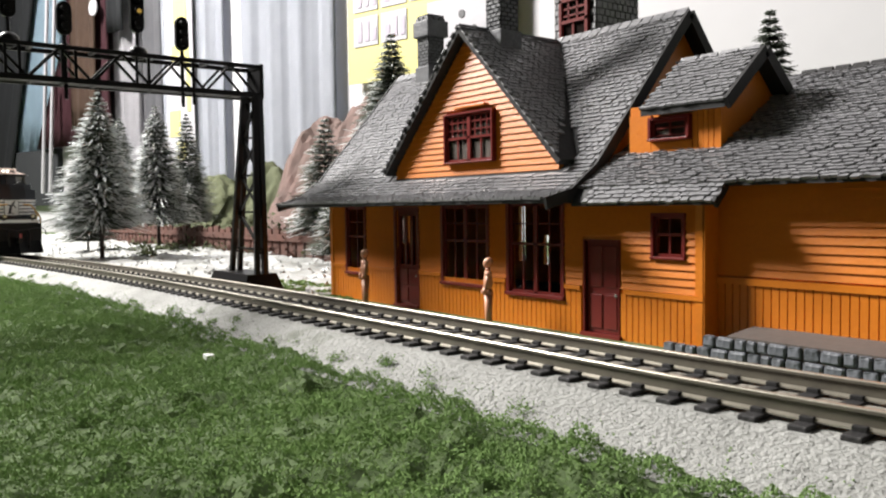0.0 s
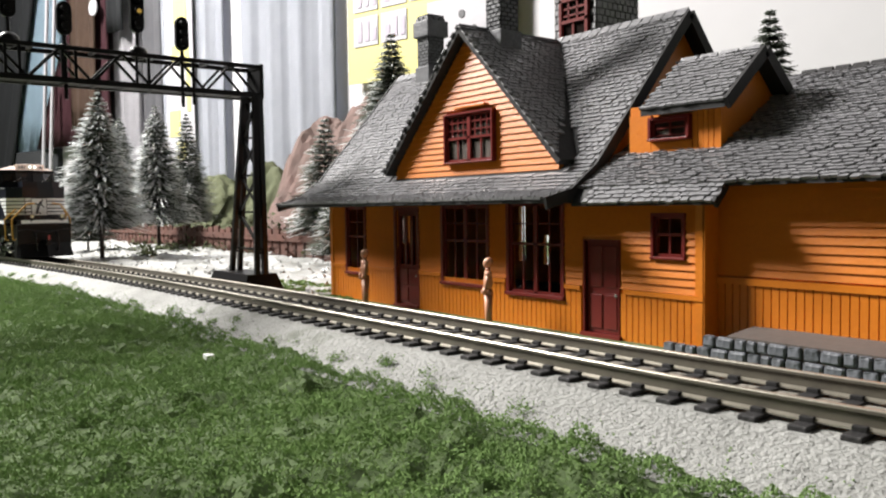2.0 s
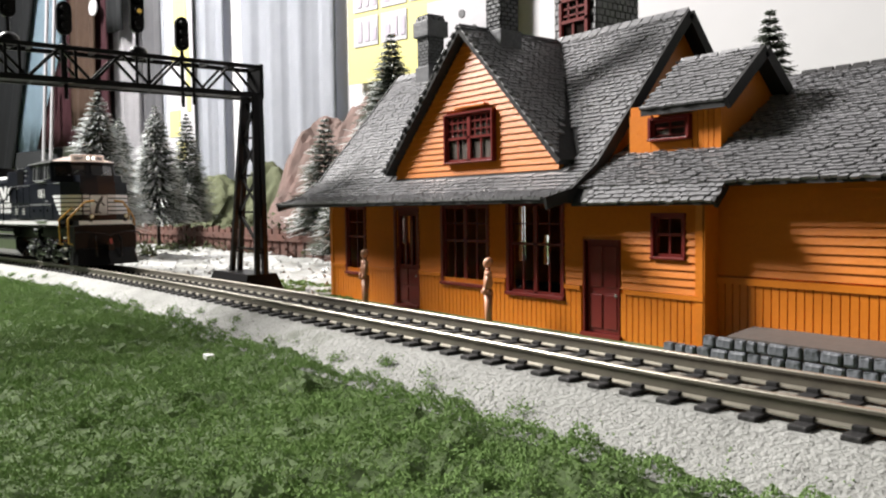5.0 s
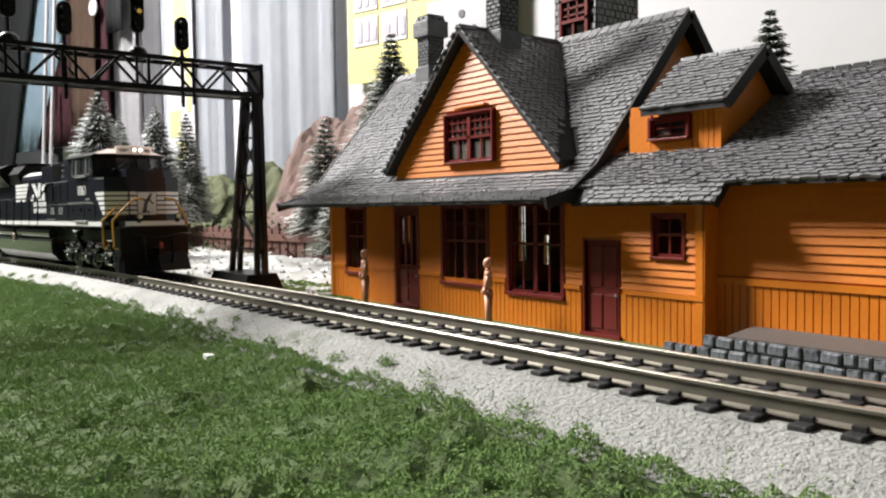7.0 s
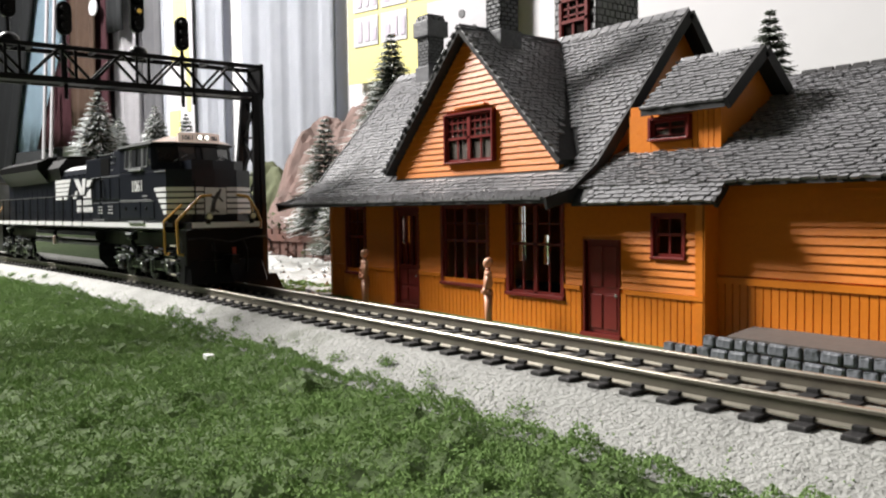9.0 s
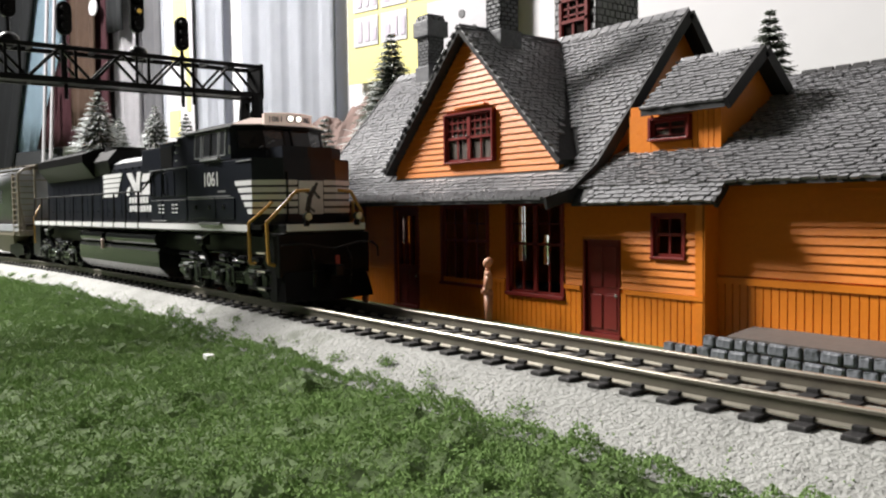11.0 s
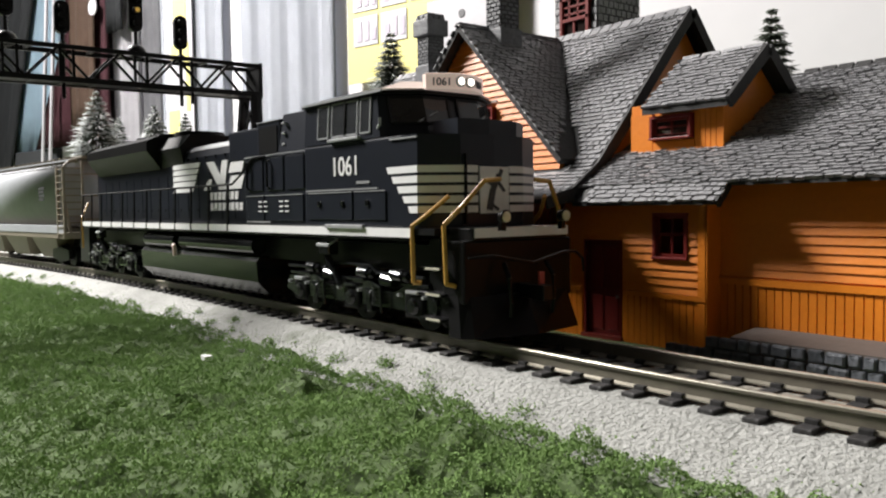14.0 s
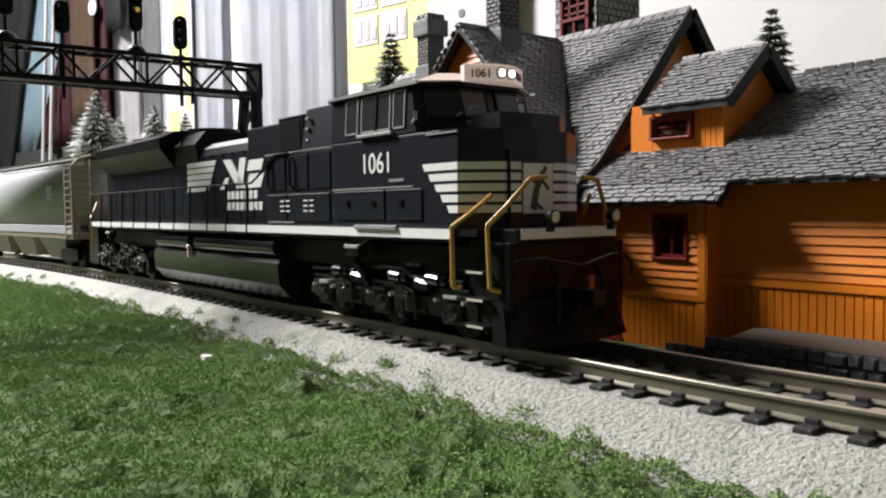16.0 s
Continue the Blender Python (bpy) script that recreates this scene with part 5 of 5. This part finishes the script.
def signal_bridge():
    XA, XB, Z0, Z1 = -320.0, -309.0, 73.4, 86.6
    Y0, Y1 = -146.0, 27.8
    b = thing("signal_bridge", -315, 29, GZ, "black lattice signal bridge across the track", "signal bridge")
    for x in (XA, XB):
        part("top_chord", box(x - 0.8, x + 0.8, Y0, Y1, Z1 - 1.6, Z1, bevel=0.15), BLACK, b)
        part("bottom_chord", box(x - 0.8, x + 0.8, Y0, Y1, Z0, Z0 + 2.0, bevel=0.15), BLACK, b)
        y, up = Y1 - 3, True
        while y > Y0 + 6:
            za, zb = (Z0 + 1, Z1 - 1) if up else (Z1 - 1, Z0 + 1)
            part("diagonal", lath((x, y, za), (x, y - 10.5, zb), 0.9, 0.9), BLACK, b)
            y -= 10.5
            up = not up
        part("end_post", lath((x, Y1 - 0.6, Z0), (x, Y1 - 0.6, Z1), 1.6, 1.6), BLACK, b)
    y = Y1 - 1
    while y > Y0:
        part("cross_tie", box(XA, XB, y - 0.6, y + 0.6, Z0 + 0.2, Z0 + 1.2), BLACK, b)
        part("cross_tie", box(XA, XB, y - 0.6, y + 0.6, Z1 - 1.2, Z1 - 0.2), BLACK, b)
        y -= 10.5
    part("walkway", box(XA + 1, XB - 1, Y0, Y1 - 1, Z0 + 0.5, Z0 + 1.1), BLACK, b)
    part("end_plate", box(XA - 1.2, XB + 1.2, Y1 - 1.2, Y1, Z0 - 0.6, Z1 + 0.4, bevel=0.2), BLACK, b)
    for yl in (25.2, Y0 + 3):
        gz = GZ if yl > 0 else -9.6
        base = plan_solid([(-347, yl - 9), (-305, yl - 9), (-305, yl + 9), (-347, yl + 9)], gz, 1.4, None, [(-343, yl - 6.5), (-308, yl - 6.5), (-308, yl + 6.5), (-343, yl + 6.5)])
        part("footing", base, BLACK, b, "black tapered footing")
        for dy in (-1.7, 1.7):
            a0, a1 = Vector((-334.5, yl + dy, 1.2)), Vector((-320, yl + dy * 0.55, Z0 + 1))
            c0, c1 = Vector((-308.9, yl + dy, 1.2)), Vector((-308.8, yl + dy * 0.55, Z0 + 1))
            part("leg_post", lath(a0, a1, 2.0, 2.0), BLACK, b)
            part("leg_post", lath(c0, c1, 2.2, 2.2), BLACK, b)
        a0, a1, c0, c1 = Vector((-334.5, yl, 1.2)), Vector((-320, yl, Z0 + 1)), Vector((-308.9, yl, 1.2)), Vector((-308.8, yl, Z0 + 1))
        for i in range(4):
            f0, f1 = 0.14 + i * 0.21, 0.14 + (i + 1) * 0.21
            p0, p1, q0, q1 = a0.lerp(a1, f0), a0.lerp(a1, f1), c0.lerp(c1, f0), c0.lerp(c1, f1)
            part("leg_brace", lath(p0 if i % 2 else q0, q1 if i % 2 else p1, 1.0, 1.0), BLACK, b)
            part("leg_strut", lath(p0, q0, 0.8, 0.8), BLACK, b)
            if i:
                part("leg_brace", lath(q0 if i % 2 else p0, p1 if i % 2 else q1, 0.8, 0.8), BLACK, b)
        for i in range(5):
            f = 0.12 + i * 0.2
            for p0, p1 in (((-334.5, 1.2), (-320, Z0 + 1)), ((-308.9, 1.2), (-308.8, Z0 + 1))):
                x, z = p0[0] + (p1[0] - p0[0]) * f, p0[1] + (p1[1] - p0[1]) * f
                dy = 1.7 * (1 - 0.45 * f)
                part("leg_strut", lath((x, yl - dy, z), (x, yl + dy, z), 0.8, 0.8), BLACK, b)
    # signal heads: rounded plates with hooded lamps, on posts
    for y, zb, zt, knob in ((-3.2, 90.2, 103.0, False), (-20.2, 95.0, 110.0, True), (-45.8, 91.2, 102.9, False), (-63.8, 95.2, 110.0, True)):
        sg = part("signal_head", box(-315.4, -313.4, y - 2.5, y + 2.5, zb + 2.4, zt - 2.4), BLACK, b, "black oval three-lamp signal head")
        for zc in (zb + 2.4, zt - 2.4):
            part("head_end", bar((-315.4, y, zc), (-313.4, y, zc), 2.5, 2.5, 20), BLACK, sg)
        for k, zc in enumerate((zb + 2.8, (zb + zt) / 2, zt - 2.8)):
            part("lamp_hood", bar((-313.6, y, zc), (-310.9, y, zc), 1.4, 1.5, 14), BLACK, sg)
            part("lens", bar((-311.2, y, zc), (-310.7, y, zc), 0.9, 0.9, 12), AMBER if (k == 1 and y == -20.2) else BLACK, sg)
        part("signal_post", bar((-314.5, y, Z0 - 5 if not knob else Z1 - 2), (-314.5, y, zb + 1), 0.7, 0.7, 10), BLACK, b)
        for dy in (-2.2, 2.2):
            part("post_bracket", lath((-309, y + dy, Z0 - (4.5 if y == -3.2 else 0)), (-309, y + dy, Z1), 0.9, 0.9), BLACK, b)
        part("post_foot", bar((-314.5, y, Z1 - 0.5), (-314.5, y, Z1 + 1.6), 2.2, 1.2, 12), BLACK, b)
        if knob:
            part("bell_housing", ball(-313.5, y, Z1 + 0.8, 3.0, 3.4, 2.8), BLACK, b, smooth=True)


signal_bridge()

# ---------------------------------------------------------------- trees and hills
NEEDLE = material("grey_green_bristle", (0.10, 0.12, 0.085), 0.8, dark=(0.04, 0.05, 0.035), grain=400, big=60, piece=0.3)
FROST = material("frosted_white_tip", (0.78, 0.80, 0.80), 0.7, dark=(0.55, 0.58, 0.58), grain=400, big=60, piece=0.2)
BARK = material("dark_wire_trunk", (0.05, 0.04, 0.032), 0.8, grain=300, bump=0.3)
ROCK = material("pink_brown_rock", (0.19, 0.11, 0.095), 0.85, dark=(0.06, 0.045, 0.035), grain=60, big=14, bump=0.8, bump_scale=120, mix=0.6)
MOSS = material("olive_hill_turf", (0.105, 0.115, 0.055), 0.9, dark=(0.04, 0.05, 0.02), grain=90, big=18, bump=0.8, bump_scale=200)
BROWN = material("rusty_brown_brush", (0.12, 0.045, 0.03), 0.85, dark=(0.04, 0.02, 0.014), grain=150, big=30, piece=0.4)
OLIVE = material("dull_green_bush", (0.10, 0.12, 0.05), 0.9, dark=(0.035, 0.045, 0.02), grain=150, big=30, piece=0.4)


def pine(x, y, h, r, seed, z0=None, frost=0.5, dense=1.0, label="snow-tipped bottle-brush pine tree"):
    """A trunk with rings of drooping bristles, white at their tips."""
    z0 = GZ if z0 is None else z0
    rnd = random.Random(seed)
    t = thing("pine_tree", x, y, z0, label, "tree", "model pines")
    part("trunk", bar((x, y, z0), (x, y, z0 + h * 0.97), max(1.0, h * 0.014), 0.3, 8), BARK, t)
    org = ORG[t.name]
    data = {0: ([], []), 1: ([], [])}
    rings = int(h / 4.3)
    for k in range(rings):
        f = k / rings
        zc = z0 + h * (0.19 + 0.81 * f)
        rad = r * (1 - f) ** 0.85 * rnd.uniform(0.82, 1.12) + 1.0
        n = int((44 + rad * 4.2) * dense)
        for i in range(n):
            a = rnd.uniform(0, math.tau)
            ln = rad * rnd.uniform(0.55, 1.08)
            d = Vector((math.cos(a), math.sin(a), 0))
            base = Vector((x, y, zc + rnd.uniform(-0.9, 0.9)))
            mid = base + d * ln * 0.6 + Vector((0, 0, ln * rnd.uniform(-0.02, 0.16)))
            tip = base + d * ln + Vector((0, 0, -ln * rnd.uniform(-0.12, 0.10)))
            w = rnd.uniform(0.4, 0.8) * (0.6 + h / 260)
            side_ = Vector((-d.y, d.x, 0)) * w
            upv = Vector((0, 0, w * 0.8))

            def spike(p, q, w0, w1, which):
                V, F = data[which]
                m = len(V)
                V += [(p + side_ * w0 - org) * S, (p - side_ * w0 - org) * S, (p + upv * w0 - org) * S, (q + side_ * w1 - org) * S, (q - side_ * w1 - org) * S, (q + upv * w1 - org) * S]
                F.extend([[m, m + 3, m + 5, m + 2], [m + 2, m + 5, m + 4, m + 1], [m + 1, m + 4, m + 3, m], [m + 3, m + 4, m + 5]])
            spike(base, mid, 0.5, 0.9, 0)
            spike(mid, tip, 0.95, 0.25, 1 if rnd.random() < frost else 0)
    for which, nm, mat in ((0, "crown", NEEDLE), (1, "frosting", FROST)):
        V, F = data[which]
        me = bpy.data.meshes.new("mesh")
        me.from_pydata(V, [], F)
        me.materials.append(mat)
        ob = new(nm, me)
        ob.parent = t
    return t


pine(-596, 38, 120, 38, 1, frost=0.68)
pine(-700, 112, 126, 34, 2, frost=0.6)
pine(-742, 154, 126, 30, 3)
pine(-930, 148, 140, 34, 4)
pine(-428, 172, 146, 46, 5, frost=0.4)
pine(-190, 205, 118, 30, 6, frost=0.12, label="dark green bottle-brush pine tree behind the station")
pine(-395, 112, 48, 22, 7, frost=0.35)
pine(-476, 150, 96, 30, 8, frost=0.35)
pine(-690, 52, 62, 24, 9, frost=0.2)


def hill(name, x, y, rx, ry, h, mat, seed, label):
    bm = bmesh.new()
    bmesh.ops.create_grid(bm, x_segments=60, y_segments=44, size=1)
    for v in bm.verts:
        r = math.hypot(v.co.x, v.co.y)
        px, py = x + v.co.x * rx, y + v.co.y * ry
        k = max(0.0, 1 - r ** 1.6)
        z = h * k ** 0.7 + (lump(px + seed, py, 0.02) * 0.28 + lump(px + seed, py, 0.055) * 0.16 + lump(px, py + seed, 0.14) * 0.07) * h * min(1, k * 2.2)
        v.co = (px, py, GZ - 2 + z)
    solid(name, bm, mat, label, "hill", kind="structure")


hill("rock_hill", -585, 240, 120, 75, 112, ROCK, 11, "pink brown plaster rock hill")
hill("green_hill", -700, 215, 70, 60, 80, MOSS, 37, "olive green turf hill")
hill("low_green_hill", -860, 235, 130, 60, 66, MOSS, 71, "olive green low hill")


def brush(x0, x1, y0, y1, count, h, mat, seed, label):
    """A row of low bushes: clumps of small leaf flakes."""
    rnd = random.Random(seed)
    V, F = [], []
    for i in range(count):
        cx, cy, rr = rnd.uniform(x0, x1), rnd.uniform(y0, y1), rnd.uniform(0.5, 1.1) * h
        for j in range(90):
            d = Vector((rnd.gauss(0, 0.5), rnd.gauss(0, 0.5), abs(rnd.gauss(0, 0.55)))) * rr
            o = Vector((cx, cy, GZ)) + d
            s = rnd.uniform(1.0, 2.6)
            k = len(V)
            for q in range(3):
                V.append((o + Vector((rnd.uniform(-s, s), rnd.uniform(-s, s), rnd.uniform(-s, s)))) * S)
            F.append([k, k + 1, k + 2])
    me = bpy.data.meshes.new("mesh")
    me.from_pydata(V, [], F)
    me.materials.append(mat)
    tagged(new("bushes", me), label, "bushes", kind="stuff")


brush(-1050, -400, 138, 158, 300, 13, BROWN, 1, "rusty brown brush along the hill foot")
brush(-1100, -400, 150, 176, 260, 20, OLIVE, 2, "dull green bushes along the hill foot")
brush(-700, -560, 60, 150, 26, 9, OLIVE, 3, "dull green bushes among the pines")


def fence():
    t = thing("brown_fence", -620, 134, GZ, "rusty brown model fence before the hill", "fence")
    for i in range(46):
        x = -980 + i * 12
        part("picket", box(x, x + 9.5, 134, 136, GZ, 13 + (i % 3) * 1.2, bevel=0.3), BROWN, t)
    part("rail_board", box(-980, -428, 132.6, 134, 6, 10.5), BROWN, t)


fence()

# ---------------------------------------------------------------- plain plastic figures on the platform
SKIN = material("unpainted_tan_plastic", (0.70, 0.36, 0.23), 0.4, dark=(0.58, 0.28, 0.17), grain=600)


def figurine(x, y, turn, lean):
    bm = bmesh.new()
    for s in (-1, 1):
        bar((s * 1.0, 0, 0.3), (s * 0.9, 0.1, 9.6), 0.85, 1.25, 10, bm)
        bar((s * 2.1, 0, 15.2), (s * (2.7 + lean), -0.6, 11.6), 0.75, 0.62, 8, bm)
        bar((s * (2.7 + lean), -0.6, 11.6), (s * 1.5, -1.6, 10.0), 0.62, 0.5, 8, bm)
        ball(s * 2.0, 0, 15.4, 1.0, bm=bm)
        box(s * 1.0 - 0.7, s * 1.0 + 0.7, -1.5, 0.8, 0, 0.7, bm, bevel=0.2)
    ball(0, 0, 9.9, 2.1, 1.5, 1.9, bm)
    ball(0, 0, 13.2, 2.1, 1.35, 3.2, bm)
    bar((0, 0, 15.6), (0, -0.1, 17.2), 0.7, 0.65, 10, bm)
    ball(0, -0.15, 18.4, 1.15, 1.3, 1.5, bm)
    ball(0, 0.2, 18.9, 1.3, 1.3, 1.2, bm)
    bmesh.ops.rotate(bm, verts=bm.verts, matrix=Matrix.Rotation(radians(turn), 3, "Z"))
    bmesh.ops.translate(bm, verts=bm.verts, vec=(x, y, GZ))
    solid("figurine", bm, SKIN, "plain unpainted tan plastic figure standing before the station", "figurine", "station figures", smooth=True, at=(x, y, GZ))


figurine(-172.0, 30.5, -38, -0.3)
figurine(-239.5, 32, -20, 0.7)

# ---------------------------------------------------------------- room hangings on the far wall
DARKCLOTH = material("dark_grey_cloth", (0.017, 0.019, 0.022), 0.9, grain=60, big=8)
BLUE = material("light_blue_panel", (0.27, 0.37, 0.45), 0.7, grain=40, big=6)
WINE = material("dark_wine_cloth", (0.058, 0.012, 0.02), 0.9, grain=80, big=12)
UMBER = material("dark_umber_cloth", (0.09, 0.052, 0.034), 0.9, grain=80, big=12)
VEIL = material("pale_blue_grey_curtain", (0.47, 0.49, 0.54), 0.85, dark=(0.40, 0.42, 0.47), grain=60, big=5)
GREYCL = material("mid_grey_curtain", (0.17, 0.17, 0.185), 0.9, grain=60, big=6)
YELLOW = material("yellow_poster_print", (0.64, 0.58, 0.20), 0.6, dark=(0.60, 0.54, 0.18), grain=60, big=6)
PAPER = material("white_paper_print", (0.47, 0.46, 0.49), 0.6, grain=60, big=8)
LILAC = material("pale_lilac_print", (0.42, 0.37, 0.45), 0.6, grain=200, big=60)


def cloth(name, s0, s1, z0, z1, d, mat, folds, label, category="curtain", slant=0.0, amp=6.0, flare=0.0):
    """Hanging cloth with soft upright folds."""
    bm = bmesh.new()
    n = max(12, int(folds * 10))
    rows = []
    for j in range(13):
        z = z0 + (z1 - z0) * j / 12
        r = []
        for i in range(n + 1):
            f = i / n
            s = s0 + (s1 + flare * max(0.0, 1 - (z - z0) / 190) - s0) * f + slant * (1 - j / 12) * (z1 - z0)
            out = d + amp * math.sin(f * folds * math.tau + 0.4 * math.sin(j / 2)) + amp * 0.4 * math.sin(f * folds * 2.7 * math.tau)
            r.append(bm.verts.new(WORG + WDIR * s + WNRM * out + Vector((0, 0, z))))
        rows.append(r)
    for a, b in zip(rows, rows[1:]):
        for i in range(n):
            bm.faces.new((a[i], a[i + 1], b[i + 1], b[i]))
    bmesh.ops.solidify(bm, geom=bm.faces[:], thickness=1.5)
    return solid(name, bm, mat, label, category, smooth=True)


TOP = 900
cloth("curtain", 640, 815, -300, TOP, 10, VEIL, 3.5, "pale blue grey translucent curtain with soft folds", amp=2.6)
cloth("curtain", 853, 918, -300, TOP, 8, VEIL, 2.0, "pale grey hanging curtain", amp=2)
cloth("curtain", 985, 1006, -300, TOP, 8, VEIL, 0.7, "narrow pale grey hanging curtain", amp=2)
cloth("curtain", 1004, 1060, -300, TOP, 5, GREYCL, 1.5, "mid grey hanging curtain", amp=2)
cloth("curtain", 1058, 1130, -300, TOP, 8, PAPER, 2.0, "plain white hanging curtain beside the garments", amp=3)
cloth("curtain", 1128, 1200, -300, TOP, 4, GREYCL, 2, "mid grey hanging curtain", amp=2)
cloth("dark_drape", 1198, 1760, -300, TOP, 12, DARKCLOTH, 7, "dark charcoal grey hanging drape", slant=0.36, amp=3)
cloth("blue_hanging", 1146, 1285, 134, TOP, 6, BLUE, 1.0, "plain light blue hanging cloth", "cloth", slant=0.26, amp=1.5)
cloth("jacket", 1126, 1254, 136, 640, 18, WINE, 3.0, "dark wine red garment hanging on the wall", "garment", amp=3, flare=122)
cloth("jacket", 1140, 1220, 160, 640, 26, UMBER, 2.0, "dark brown garment hanging on the wall", "garment", slant=0.03, amp=2.5)
cloth("jacket", 1078, 1126, 296, 640, 22, DARKCLOTH, 1.5, "dark grey green garment hanging on the wall", "garment", amp=2.5)
solid("dark_shelf", wall_box(1320, 1480, 40, 136, 1, 10), DARKCLOTH, "black box shelf under the blue cloth", "shelf")
for s in (1326, 1300):
    solid("white_tube", bar(WORG + WDIR * s + WNRM * 34 + Vector((0, 0, 60)), WORG + WDIR * (s - 88) + WNRM * 34 + Vector((0, 0, 740)), 2.8, 2.8, 16), PAPER, "glossy white upright tube", "tube", "white tubes")
solid("white_badge", bar(WORG + WDIR * 1146 + WNRM * 30 + Vector((0, 0, 338)), WORG + WDIR * 1146 + WNRM * 32 + Vector((0, 0, 338)), 12, 12, 24), PAPER, "round white badge on the brown garment", "badge")
st = thing("paper_strip", *(WORG + WDIR * 950 + WNRM * 14 + Vector((0, 0, 100))), "pale paper strip with yellow printed patches", "paper strip")
part("sheet", wall_box(918, 984, 90, 470, 12, 13), PAPER, st)
for a, b, z0, z1 in ((930, 962, 288, 330), (934, 958, 336, 420), (926, 968, 232, 258), (925, 934, 165, 232), (951, 977, 132, 168), (940, 960, 100, 124)):
    part("print_patch", wall_box(a, b, z0, z1, 13.4, 13.8), YELLOW, st)


def poster():
    p = thing("wall_calendar", *(WORG + WDIR * 510 + WNRM * 14 + Vector((0, 0, 165))), "yellow wall calendar with white picture cells, hung a little askew", "calendar")
    part("sheet", wall_box(390, 618, 168, 520, 10, 12), YELLOW, p)
    rnd = random.Random(2)
    for r in range(6):
        for c in range(5):
            s1, z0 = 608 - c * 42, 208 + r * 38
            if r == 0 and c > 1:
                continue
            cell = part("cell", wall_box(s1 - 37, s1, z0, z0 + 32, 12.5, 13), PAPER, p)
            for k in range(3):
                a = s1 - 6 - k * 11
                part("picture_bar", wall_box(a - 7, a, z0 + 5, z0 + rnd.uniform(18, 27), 13.3, 13.6), LILAC, cell)
    part("white_area", wall_box(392, 500, 172, 240, 12.4, 12.9), PAPER, p)
    for s, z in ((455, 222), (462, 200), (452, 196), (440, 205)):
        part("small_mark", bar(WORG + WDIR * s + WNRM * 12.8 + Vector((0, 0, z)), WORG + WDIR * s + WNRM * 13.6 + Vector((0, 0, z)), 4.5, 4.0, 12), INK, p)


poster()

# ---------------------------------------------------------------- motions
FRONT = [(0, -585), (0.5, -575), (1, -563), (1.5, -547), (2, -529), (2.5, -511), (3, -494), (3.5, -478), (4, -460), (6.5, -376), (7, -358), (7.5, -339), (8, -320), (8.5, -301.5), (9, -282.5),
         (11.5, -188.5), (12, -170.5), (12.5, -154.5), (13, -141.8), (13.5, -130.3), (14, -121.7), (14.5, -115.4), (15, -110.8), (15.5, -109.2), (16, -108)]


def on_track(x, a, b):
    """A pose on the track for a thing with its front at x, borne a and b mm behind it."""
    pa, pb = Vector((x - a, centre(x - a))), Vector((x - b, centre(x - b)))
    d = (pa - pb).normalized()
    o = pa + d * a
    return pose(o.x * S, o.y * S, 0, 0, 0, math.degrees(math.atan2(d.y, d.x)))


def motions():
    walk(loco, [(t, on_track(x, 50, 250)) for t, x in FRONT])
    walk(hopper, [(t, on_track(x - 310, 22, 183)) for t, x in FRONT])
    ts, xs = [t for t, x in FRONT], [x for t, x in FRONT]
    for wheel, x, r in WHEELS:
        rows = []
        for i in range(161):
            t = i * 0.1
            rows.append((t, pose(x * S, 0, r * S, 0, math.degrees((np.interp(t, ts, xs) - xs[0]) / r), 0)))
        walk(wheel, rows)


motions()
